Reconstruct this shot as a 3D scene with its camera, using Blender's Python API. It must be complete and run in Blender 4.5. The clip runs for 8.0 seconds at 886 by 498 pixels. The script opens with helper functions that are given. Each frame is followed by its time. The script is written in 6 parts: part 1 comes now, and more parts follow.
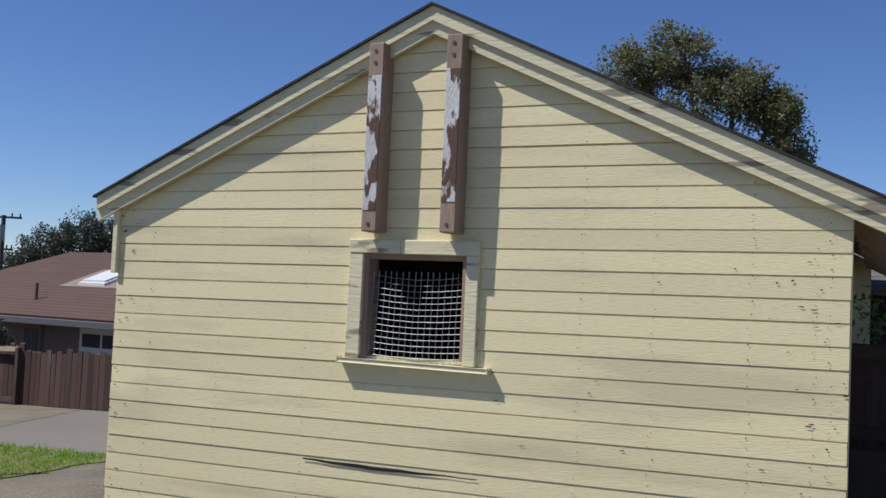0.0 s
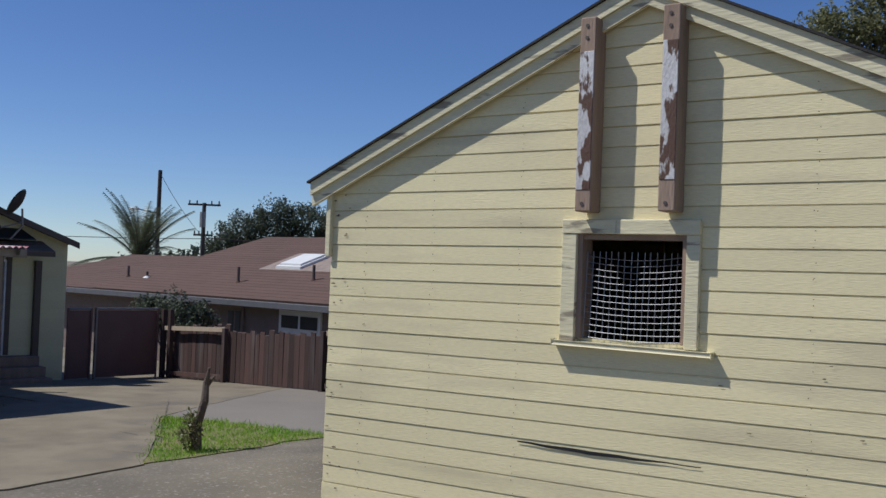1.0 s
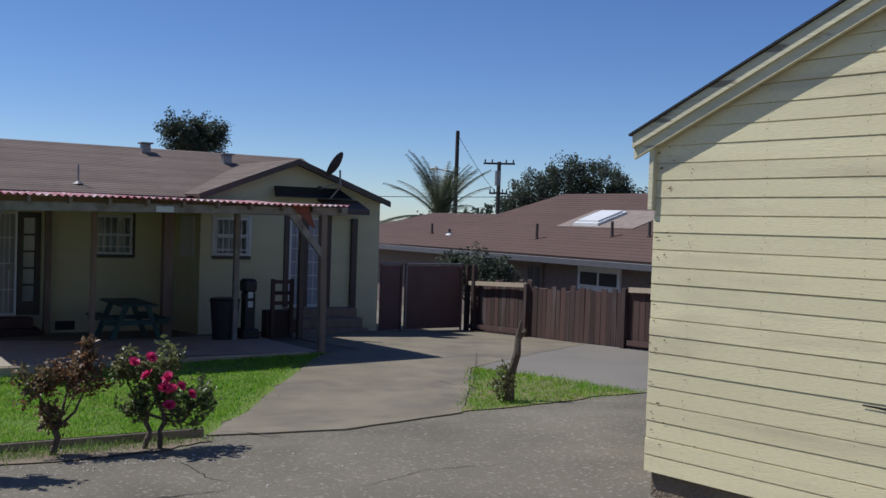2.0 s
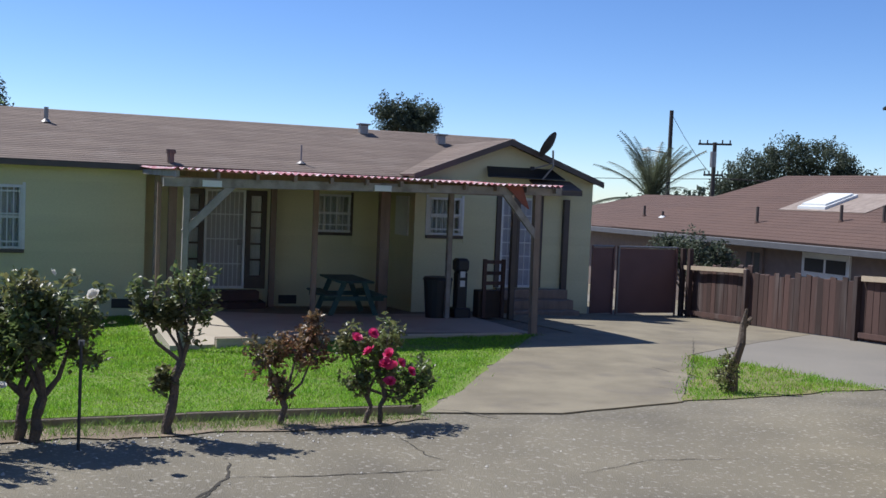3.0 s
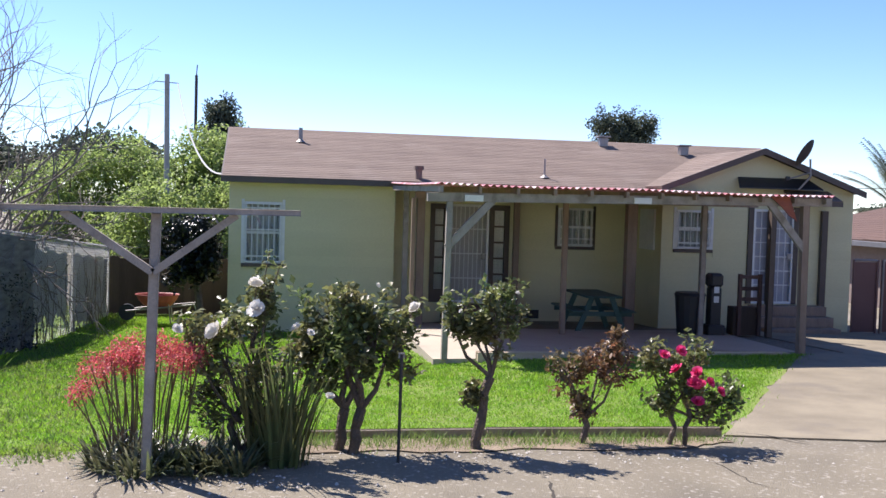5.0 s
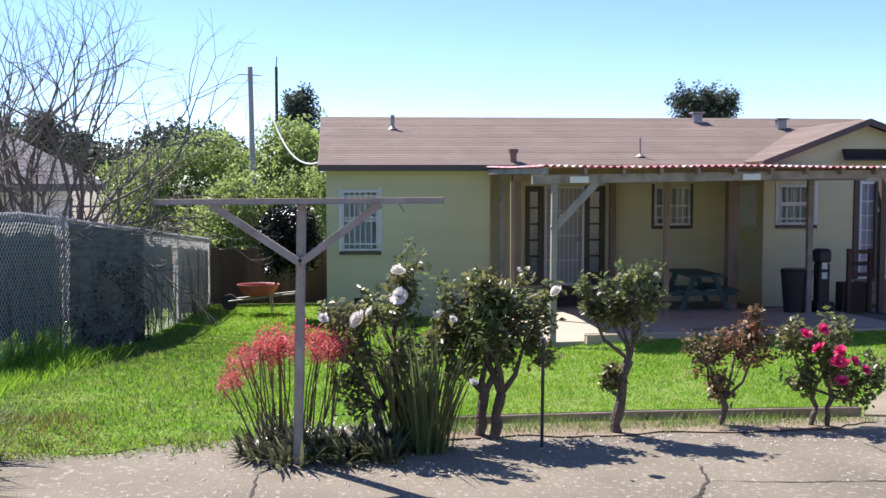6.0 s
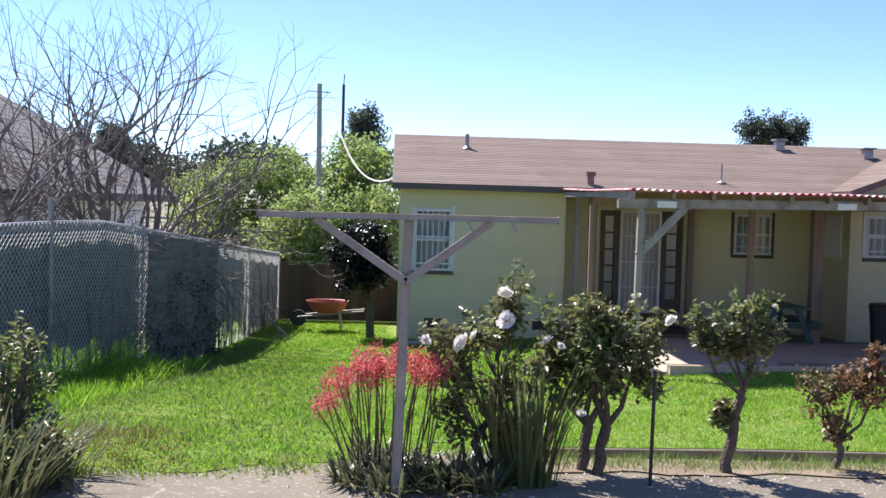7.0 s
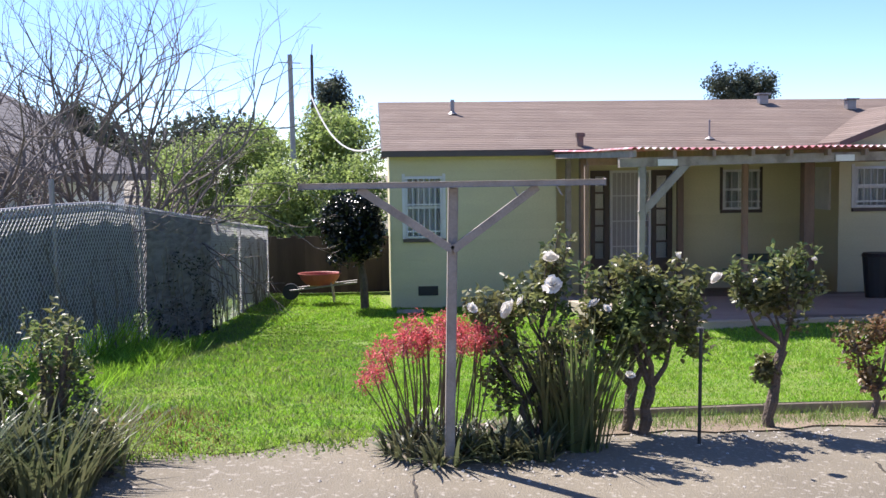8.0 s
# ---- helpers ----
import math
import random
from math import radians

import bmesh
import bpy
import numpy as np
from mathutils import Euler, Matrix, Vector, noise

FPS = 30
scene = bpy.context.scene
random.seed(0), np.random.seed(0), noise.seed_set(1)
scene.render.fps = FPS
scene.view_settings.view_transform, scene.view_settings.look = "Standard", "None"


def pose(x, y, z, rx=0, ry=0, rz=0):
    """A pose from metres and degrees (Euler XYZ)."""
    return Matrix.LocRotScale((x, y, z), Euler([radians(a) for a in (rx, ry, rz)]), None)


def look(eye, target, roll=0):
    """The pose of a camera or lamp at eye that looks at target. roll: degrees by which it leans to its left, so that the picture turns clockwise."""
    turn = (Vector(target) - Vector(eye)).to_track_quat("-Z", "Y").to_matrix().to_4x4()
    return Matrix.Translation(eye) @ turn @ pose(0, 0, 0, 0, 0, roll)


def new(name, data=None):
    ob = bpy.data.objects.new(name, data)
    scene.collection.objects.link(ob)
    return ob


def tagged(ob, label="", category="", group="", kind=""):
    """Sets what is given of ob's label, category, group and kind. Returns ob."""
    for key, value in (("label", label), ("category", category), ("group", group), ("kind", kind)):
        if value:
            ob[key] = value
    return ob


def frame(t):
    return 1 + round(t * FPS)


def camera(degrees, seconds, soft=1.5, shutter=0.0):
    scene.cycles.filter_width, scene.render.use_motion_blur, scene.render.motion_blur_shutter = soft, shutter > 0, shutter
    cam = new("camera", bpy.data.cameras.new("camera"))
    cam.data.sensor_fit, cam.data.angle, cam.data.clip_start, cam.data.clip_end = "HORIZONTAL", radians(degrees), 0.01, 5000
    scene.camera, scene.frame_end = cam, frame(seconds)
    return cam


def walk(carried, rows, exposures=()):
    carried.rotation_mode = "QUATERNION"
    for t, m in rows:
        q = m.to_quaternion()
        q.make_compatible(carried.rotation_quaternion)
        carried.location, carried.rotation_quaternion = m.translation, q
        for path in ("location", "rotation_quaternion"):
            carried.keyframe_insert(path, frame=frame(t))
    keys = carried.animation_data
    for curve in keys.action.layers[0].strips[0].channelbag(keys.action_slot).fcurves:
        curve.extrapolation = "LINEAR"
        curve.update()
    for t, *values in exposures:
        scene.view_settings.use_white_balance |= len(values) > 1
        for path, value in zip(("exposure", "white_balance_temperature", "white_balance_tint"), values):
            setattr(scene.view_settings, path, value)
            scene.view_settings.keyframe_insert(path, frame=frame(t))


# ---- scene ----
cam = camera(47.1, 8.0)
PATH = [
    (0, (0.932, 0.262, 1.814), (-0.118, 1.961, 1.916), 2.6),
    (0.5, (0.855, 0.199, 1.809), (-0.329, 1.809, 1.886), 2.3),
    (1, (0.707, 0.219, 1.81), (-0.623, 1.712, 1.86), 2.2),
    (1.5, (0.579, 0.165, 1.821), (-0.94, 1.465, 1.834), 1.0),
    (2, (0.533, 0.071, 1.78), (-1.158, 1.137, 1.726), 1.9),
    (2.2, (0.48, 0.078, 1.766), (-1.252, 1.074, 1.687), 1.9),
    (3.3, (0.259, 0.001, 1.757), (-1.625, 0.663, 1.649), 2.6),
    (3.5, (0.214, -0.078, 1.751), (-1.668, 0.586, 1.626), 2.6),
    (4, (0.112, -0.294, 1.713), (-1.849, 0.066, 1.552), 0.8),
    (4.2, (0.098, -0.369, 1.728), (-1.874, -0.059, 1.599), 0.9),
    (5.3, (-0.108, -0.716, 1.705), (-2.08, -0.399, 1.62), 1.8),
    (5.5, (-0.098, -0.821, 1.706), (-2.078, -0.549, 1.613), 0.7),
    (6, (-0.159, -0.997, 1.708), (-2.148, -0.83, 1.584), -0.1),
    (6.5, (-0.345, -1.14, 1.702), (-2.341, -1.032, 1.675), -0.4),
    (7, (-0.475, -1.298, 1.685), (-2.472, -1.241, 1.601), 1.6),
    (7.5, (-0.511, -1.567, 1.684), (-2.507, -1.543, 1.555), -0.7),
    (8, (-0.582, -1.73, 1.679), (-2.573, -1.612, 1.531), -0.7),
]
EXPOSURES = [(0.0, -0.15, 6100, 12), (1.0, -0.29, 6000, 12), (2.2, -0.26, 5850, 11), (3.3, 0.60, 6000, 10), (4.0, 0.90, 6200, 14), (5.5, 1.09, 6300, 18), (8.0, 1.15, 6300, 18)]
walk(cam, [(t, look(eye, target, roll)) for t, eye, target, roll in PATH], EXPOSURES)

# ---- world, sun ----
SUN_DIR = Vector((-0.78, -0.72, 1.5)).normalized()
world = bpy.data.worlds.new("sky")
scene.world = world
world.use_nodes = True
wn = world.node_tree
sky = wn.nodes.new("ShaderNodeTexSky")
sky.sky_type, sky.sun_disc = "NISHITA", False
sky.sun_elevation = math.asin(SUN_DIR.z)
sky.sun_rotation = math.atan2(SUN_DIR.x, SUN_DIR.y)
sky.air_density, sky.dust_density, sky.ozone_density = 0.75, 0.1, 4.0
wn.nodes["Background"].inputs["Strength"].default_value = 0.112
tone = wn.nodes.new("ShaderNodeHueSaturation")
tone.inputs["Hue"].default_value, tone.inputs["Saturation"].default_value = 0.508, 1.12
wn.links.new(sky.outputs[0], tone.inputs["Color"])
wn.links.new(tone.outputs[0], wn.nodes["Background"].inputs["Color"])
sun = new("sun", bpy.data.lights.new("sun", "SUN"))
sun.data.energy, sun.data.angle, sun.data.color = 5.0, radians(0.55), (1.0, 0.95, 0.86)
sun.matrix_world = look(SUN_DIR * 50, (0, 0, 0))


# ---- materials ----
def mat(name, color, rough=0.8, color2=None, scale=6.0, amount=0.5, grain=60.0, bump=0.3, metal=0.0, stretch=(1, 1, 1),
        stain=None, stain_scale=1.3, stain_amount=0.5, stain_lo=0.55, stain_w=0.12, rand=0.0, dist=0.01, island=False, trans=0.0):
    """A procedural surface: a base colour with patches, grain, stains and fine relief."""
    m = bpy.data.materials.new(name)
    m.use_nodes = True
    nt, N, L = m.node_tree, m.node_tree.nodes, m.node_tree.links
    b = N["Principled BSDF"]
    co = N.new("ShaderNodeTexCoord")
    mp = N.new("ShaderNodeMapping")
    mp.inputs["Scale"].default_value = stretch
    L.new(co.outputs["Object"], mp.inputs["Vector"])

    def noisy(s, detail=5.0):
        n = N.new("ShaderNodeTexNoise")
        n.inputs["Scale"].default_value, n.inputs["Detail"].default_value = s, detail
        L.new(mp.outputs[0], n.inputs["Vector"])
        return n.outputs["Fac"]

    def ramp(v, lo, hi):
        r = N.new("ShaderNodeMapRange")
        r.inputs["From Min"].default_value, r.inputs["From Max"].default_value = lo, hi
        L.new(v, r.inputs["Value"])
        return r.outputs["Result"]

    def mix(fac, a, c, kind="MIX"):
        x = N.new("ShaderNodeMix")
        x.data_type, x.blend_type = "RGBA", kind
        for sock, v in ((0, fac), (6, a), (7, c)):
            if hasattr(v, "is_linked"):
                L.new(v, x.inputs[sock])
            else:
                x.inputs[sock].default_value = v if sock == 0 else (*v, 1)
        return x.outputs[2]

    def scaled(v, k):
        x = N.new("ShaderNodeMath")
        x.operation = "MULTIPLY"
        L.new(v, x.inputs[0])
        x.inputs[1].default_value = k
        return x.outputs[0]

    c2 = color2 or tuple(v * 0.7 for v in color)
    big, fine = noisy(scale), noisy(grain, 3.0)
    col = mix(scaled(ramp(big, 0.35, 0.68), amount), color, c2)
    col = mix(scaled(ramp(fine, 0.4, 0.75), 0.3), col, tuple(v * 0.65 for v in c2))
    if stain:
        col = mix(scaled(ramp(noisy(stain_scale, 7.0), stain_lo, stain_lo + stain_w), stain_amount), col, stain)
    if rand:
        if island:
            src = N.new("ShaderNodeNewGeometry").outputs["Random Per Island"]
        else:
            src = N.new("ShaderNodeObjectInfo").outputs["Random"]
        h = N.new("ShaderNodeHueSaturation")
        r = N.new("ShaderNodeMapRange")
        r.inputs["To Min"].default_value, r.inputs["To Max"].default_value = 1 - rand, 1 + rand
        L.new(src, r.inputs["Value"])
        L.new(r.outputs["Result"], h.inputs["Value"])
        L.new(col, h.inputs["Color"])
        col = h.outputs["Color"]
    L.new(col, b.inputs["Base Color"])
    b.inputs["Roughness"].default_value, b.inputs["Metallic"].default_value = rough, metal
    if bump:
        bp = N.new("ShaderNodeBump")
        bp.inputs["Strength"].default_value, bp.inputs["Distance"].default_value = bump, dist
        L.new(fine, bp.inputs["Height"])
        L.new(bp.outputs[0], b.inputs["Normal"])
    if trans:
        t = N.new("ShaderNodeBsdfTranslucent")
        L.new(col, t.inputs["Color"])
        ms = N.new("ShaderNodeMixShader")
        ms.inputs[0].default_value = trans
        L.new(b.outputs[0], ms.inputs[1])
        L.new(t.outputs[0], ms.inputs[2])
        L.new(ms.outputs[0], N["Material Output"].inputs["Surface"])
    return m


def glass(name, tint=(0.8, 0.85, 0.85), rough=0.02):
    m = bpy.data.materials.new(name)
    m.use_nodes = True
    b = m.node_tree.nodes["Principled BSDF"]
    b.inputs["Base Color"].default_value = (*tint, 1)
    b.inputs["Roughness"].default_value, b.inputs["Transmission Weight"].default_value, b.inputs["IOR"].default_value = rough, 1.0, 1.3
    return m


CREAM = mat("cream_paint", (0.83, 0.735, 0.435), 0.55, (0.75, 0.66, 0.385), 2.0, 0.7, 90, 0.45, stretch=(0.25, 1, 1.6), stain=(0.42, 0.36, 0.24), stain_scale=2.4, stain_amount=0.35, rand=0.06, dist=0.004)
CREAM_TRIM = mat("cream_trim_paint", (0.73, 0.665, 0.43), 0.6, (0.62, 0.56, 0.36), 5.0, 0.7, 60, 0.6, stretch=(0.15, 1, 1), stain=(0.20, 0.16, 0.11), stain_scale=16, stain_amount=0.8, stain_lo=0.6, stain_w=0.05, dist=0.006)
BARE = mat("weathered_bare_wood", (0.36, 0.26, 0.19), 0.85, (0.25, 0.17, 0.12), 5, 0.8, 70, 0.5, stretch=(1, 1, 0.15))
PEEL = mat("peeling_white_paint", (0.66, 0.65, 0.63), 0.7, (0.5, 0.47, 0.45), 8, 0.7, 80, 0.5, stretch=(1, 1, 0.4), stain=(0.10, 0.05, 0.03), stain_scale=10, stain_amount=1.0, stain_lo=0.52, stain_w=0.03)
GAP_SHADE = mat("gap_shade", (0.012, 0.012, 0.014), 0.9, bump=0)
WIRE = mat("galvanised_wire", (0.34, 0.35, 0.37), 0.5, bump=0.1, metal=0.7, grain=200)
SHINGLE = mat("brown_shingles", (0.185, 0.138, 0.108), 0.92, (0.145, 0.105, 0.083), 1.2, 0.7, 120, 0.6, stain=(0.205, 0.16, 0.13), stain_scale=1.4, stain_amount=0.5, rand=0.13, island=False)
SHINGLE_RED = mat("red_brown_shingles", (0.115, 0.066, 0.049), 0.92, (0.092, 0.053, 0.04), 1.2, 0.7, 120, 0.5, rand=0.06, island=False)
SHINGLE_GREY = mat("grey_brown_shingles", (0.17, 0.155, 0.15), 0.92, (0.12, 0.11, 0.105), 1.5, 0.7, 100, 0.5, rand=0.12, island=False)
TAR = mat("black_felt", (0.03, 0.028, 0.028), 0.9, bump=0.4)
GREENWALL = mat("yellow_green_paint", (0.63, 0.585, 0.35), 0.65, (0.56, 0.52, 0.31), 1.5, 0.6, 80, 0.2, stretch=(1, 0.3, 1.5), stain=(0.50, 0.46, 0.30), stain_scale=0.9, stain_amount=0.35, rand=0.03)
TRIM_BROWN = mat("dark_brown_trim", (0.095, 0.072, 0.058), 0.6, bump=0.2)
WHITE = mat("white_paint", (0.72, 0.72, 0.70), 0.5, (0.6, 0.6, 0.58), 6, 0.5, 60, 0.15)
GREYWOOD = mat("grey_weathered_wood", (0.34, 0.30, 0.26), 0.85, (0.22, 0.19, 0.16), 6, 0.8, 60, 0.5, stretch=(1, 1, 1), stain=(0.12, 0.09, 0.07), stain_scale=3, stain_amount=0.5)
POSTWOOD = mat("brown_post_wood", (0.30, 0.22, 0.165), 0.85, (0.19, 0.135, 0.10), 6, 0.8, 60, 0.4, stretch=(1, 1, 0.2))
FENCEWOOD = mat("red_brown_fence_boards", (0.082, 0.044, 0.036), 0.85, (0.046, 0.027, 0.023), 4, 0.8, 60, 0.5, stretch=(1, 1, 0.12), stain=(0.15, 0.12, 0.11), stain_scale=4, stain_amount=0.5, rand=0.4)
OLDFENCE = mat("dark_old_fence", (0.08, 0.055, 0.042), 0.9, (0.05, 0.034, 0.026), 4, 0.8, 60, 0.4, stretch=(1, 1, 0.15), rand=0.2)
GATE = mat("red_brown_gate_paint", (0.17, 0.085, 0.072), 0.6, (0.135, 0.066, 0.056), 2, 0.6, 60, 0.2)
CONCRETE = mat("old_concrete", (0.245, 0.208, 0.142), 0.9, (0.165, 0.138, 0.094), 1.6, 0.9, 70, 0.7, stain=(0.14, 0.118, 0.09), stain_scale=1.3, stain_amount=0.7, dist=0.01)
PAVING = mat("worn_asphalt_gravel", (0.215, 0.186, 0.132), 0.95, (0.13, 0.112, 0.082), 0.9, 0.9, 90, 0.9, stain=(0.42, 0.385, 0.33), stain_scale=26, stain_amount=0.55, stain_lo=0.57, dist=0.012)
DRIVE = mat("pale_driveway", (0.225, 0.20, 0.162), 0.9, (0.175, 0.155, 0.128), 0.6, 0.8, 50, 0.4)
SOIL = mat("dry_soil", (0.24, 0.185, 0.125), 0.95, (0.16, 0.12, 0.08), 3, 0.8, 40, 1.0, dist=0.02)
LAWN = mat("lawn_turf", (0.12, 0.20, 0.02), 0.95, (0.17, 0.21, 0.035), 0.8, 0.7, 30, 1.0, stain=(0.18, 0.16, 0.06), stain_scale=0.7, stain_amount=0.35, dist=0.03)
PATCHY = mat("thin_turf", (0.15, 0.17, 0.045), 0.95, (0.22, 0.17, 0.08), 1.5, 0.9, 30, 1.0, stain=(0.24, 0.19, 0.11), stain_scale=2.2, stain_amount=0.8, dist=0.02)
KERBWOOD = mat("weathered_edging", (0.30, 0.25, 0.19), 0.9, (0.2, 0.16, 0.12), 4, 0.8, 50, 0.5)
GLASS = glass("window_glass")
PLASTER = mat("mauve_stucco", (0.22, 0.17, 0.15), 0.9, bump=0.5)
GREYTRIM = mat("grey_fascia", (0.12, 0.12, 0.13), 0.6, bump=0.1)
CURTAIN = mat("white_curtain", (0.65, 0.63, 0.58), 0.9, stretch=(1, 6, 0.3), bump=0.2)
METAL = mat("dull_metal", (0.30, 0.28, 0.27), 0.5, metal=0.6, bump=0.1)
BLACK = mat("black_plastic", (0.02, 0.02, 0.022), 0.5, bump=0.1)
REDROOF = mat("red_corrugated_sheet", (0.46, 0.13, 0.14), 0.5, (0.38, 0.12, 0.13), 3, 0.7, 50, 0.1, stain=(0.72, 0.64, 0.62), stain_scale=4, stain_amount=0.8, stain_lo=0.48, trans=0.22)


# ---- building helpers ----
def box(bm, x0, x1, y0, y1, z0, z1, bevel=0.0):
    r = bmesh.ops.create_cube(bm, size=1)
    vs = r["verts"]
    for v in vs:
        v.co = Vector(((x0 + x1) / 2 + v.co.x * abs(x1 - x0), (y0 + y1) / 2 + v.co.y * abs(y1 - y0), (z0 + z1) / 2 + v.co.z * abs(z1 - z0)))
    if bevel:
        es = list({e for v in vs for e in v.link_edges})
        bmesh.ops.bevel(bm, geom=es, offset=bevel, segments=1, affect="EDGES")
    return bm


def beam(bm, p, q, w, h, up=(0, 0, 1), bevel=0.0):
    """A timber from p to q, w across and h along up."""
    p, q = Vector(p), Vector(q)
    d = (q - p).normalized()
    s = d.cross(Vector(up))
    s = s.normalized() if s.length > 1e-4 else Vector((1, 0, 0))
    u = s.cross(d)
    r = bmesh.ops.create_cube(bm, size=1)
    mid, n = (p + q) / 2, (q - p).length
    for v in r["verts"]:
        v.co = mid + d * (v.co.x * n) + s * (v.co.y * w) + u * (v.co.z * h)
    if bevel:
        es = list({e for v in r["verts"] for e in v.link_edges})
        bmesh.ops.bevel(bm, geom=es, offset=bevel, segments=1, affect="EDGES")
    return bm


def rod(bm, p, q, r0, r1=None, n=8):
    p, q = Vector(p), Vector(q)
    r1 = r0 if r1 is None else r1
    d = q - p
    turn = d.to_track_quat("Z", "Y").to_matrix().to_4x4()
    bmesh.ops.create_cone(bm, cap_ends=True, segments=n, radius1=r0, radius2=r1, depth=d.length, matrix=Matrix.Translation((p + q) / 2) @ turn)
    return bm


def prism(bm, pts, offset):
    """A solid from a flat outline, pushed along offset."""
    a = [bm.verts.new(p) for p in pts]
    b = [bm.verts.new(Vector(p) + Vector(offset)) for p in pts]
    n = len(a)
    bm.faces.new(a)
    bm.faces.new(b[::-1])
    for i in range(n):
        bm.faces.new((a[i], b[i], b[(i + 1) % n], a[(i + 1) % n]))
    bmesh.ops.recalc_face_normals(bm, faces=bm.faces)
    return bm


def B():
    return bmesh.new()


def mesh_of(name, bm, material):
    me = bpy.data.meshes.new(name)
    bm.to_mesh(me)
    bm.free()
    me.materials.append(material)
    return me


def raw(name, verts, faces, material):
    me = bpy.data.meshes.new(name)
    me.from_pydata(verts, [], faces)
    me.materials.append(material)
    return me


def adopt(ob, parent):
    ob.parent = parent
    ob.matrix_parent_inverse = parent.matrix_basis.inverted() if parent.type == "EMPTY" else Matrix()
    return ob


def part(name, bm, material, parent, label=""):
    me = bm if isinstance(bm, bpy.types.Mesh) else mesh_of(name, bm, material)
    ob = adopt(new(name, me), parent)
    return tagged(ob, label)


def thing(name, at, label, category, group="", kind=""):
    ob = new(name)
    ob.empty_display_size = 0.1
    ob.matrix_basis = pose(*at)
    return tagged(ob, label, category, group, kind)


def solid(name, bm, material, label, category, group="", kind=""):
    me = bm if isinstance(bm, bpy.types.Mesh) else mesh_of(name, bm, material)
    return tagged(new(name, me), label, category, group, kind)


# ---- ground ----
FALL_LAWN = ((0, 0), (6.5, -0.585), (9.6, -0.80), (12.6, -0.86), (40, -0.9))
FALL_PATH = ((0, 0), (1.1, -0.11), (2.2, -0.20), (7, -0.37), (12, -0.60), (15, -0.74), (40, -0.9))


def profile(table, d):
    for (a, u), (b, v) in zip(table, table[1:]):
        if d <= b:
            return u + (v - u) * (d - a) / (b - a)
    return table[-1][1]


def ease(u):
    u = min(1.0, max(0.0, u))
    return u * u * (3 - 2 * u)


def ground_z(x, y):
    """The yard falls away towards the house, more on the lawn's side than on the path's."""
    d, w = max(0.0, -7.0 - x), ease((y + 1) / 5)
    near = -0.022 * min(max(y, -4.0), 3.0) * max(0.0, min(1.0, (16 + x) / 9))
    return near + profile(FALL_LAWN, d) * (1 - w) + profile(FALL_PATH, d) * w - 0.10 * ease((y - 8) / 5) * min(1.0, d / 8)


def sheet(name, outline, material, lift, label, category, step=0.5, kind="structure", skirt=0.0, ragged=0.0):
    """A ground cover within an outline, draped lift above the ground."""
    xs, ys = [p[0] for p in outline], [p[1] for p in outline]
    bm = B()
    vs = [bm.verts.new((x, y, 0)) for x, y in outline]
    f = bm.faces.new(vs)
    for axis, lo, hi in ((0, min(xs), max(xs)), (1, min(ys), max(ys))):
        c = lo + step
        while c < hi:
            n = (1, 0, 0) if axis == 0 else (0, 1, 0)
            bmesh.ops.bisect_plane(bm, geom=bm.verts[:] + bm.edges[:] + bm.faces[:], plane_co=(c if axis == 0 else 0, c if axis else 0, 0), plane_no=n)
            c += step
    for v in bm.verts:
        if ragged and v.is_boundary:
            v.co.x += ragged * noise.noise((v.co.x * 2.1, v.co.y * 2.1, 3.0))
            v.co.y += ragged * noise.noise((v.co.x * 2.1, v.co.y * 2.1, 9.0))
        v.co.z = ground_z(v.co.x, v.co.y) + lift
    if skirt:
        r = bmesh.ops.extrude_edge_only(bm, edges=[e for e in bm.edges if e.is_boundary])
        for v in r["geom"]:
            if isinstance(v, bmesh.types.BMVert):
                v.co.z -= skirt
    bmesh.ops.recalc_face_normals(bm, faces=bm.faces)
    return solid(name, bm, material, label, category, kind=kind)


def ground_mesh():
    xs = [-2500, -600, -200, -80, -50, -35, -28] + [-24 + 0.5 * i for i in range(64)] + [9, 12, 16, 25, 60, 300, 2500]
    ys = [-2500, -600, -150, -60, -30, -18] + [-12 + 1.0 * i for i in range(33)] + [22, 30, 60, 200, 700, 2500]
    verts = [(x, y, ground_z(x, y)) for x in xs for y in ys]
    n = len(ys)
    faces = [(i * n + j, (i + 1) * n + j, (i + 1) * n + j + 1, i * n + j + 1) for i in range(len(xs) - 1) for j in range(n - 1)]
    return raw("ground", verts, faces, PAVING)


tagged(new("ground", ground_mesh()), "worn grey-brown asphalt yard with cracks", "ground", kind="structure")
sheet("lawn", [(-7.6, -0.9), (-7.0, -1.5), (-6.6, -2.5), (-6.40, -3.6), (-6.7, -6.5), (-24, -6.5), (-24, 1.5), (-14.0, 1.5), (-14.2, 7.3), (-13.2, 6.5), (-8.32, 3.25), (-7.93, 3.05), (-7.6, 0.6)], LAWN, 0.006, "bright green mown lawn before the house", "lawn", step=0.2, ragged=0.16)
sheet("flower_bed", [(-6.78, -1.7), (-7.05, -1.7), (-7.42, -0.9), (-7.64, 0.7), (-7.93, 3.02), (-7.56, 2.98), (-7.15, 2.2), (-6.95, 0.7), (-6.88, -0.4)], SOIL, 0.010, "dry soil bed along the lawn edge", "soil", step=0.12, ragged=0.22)
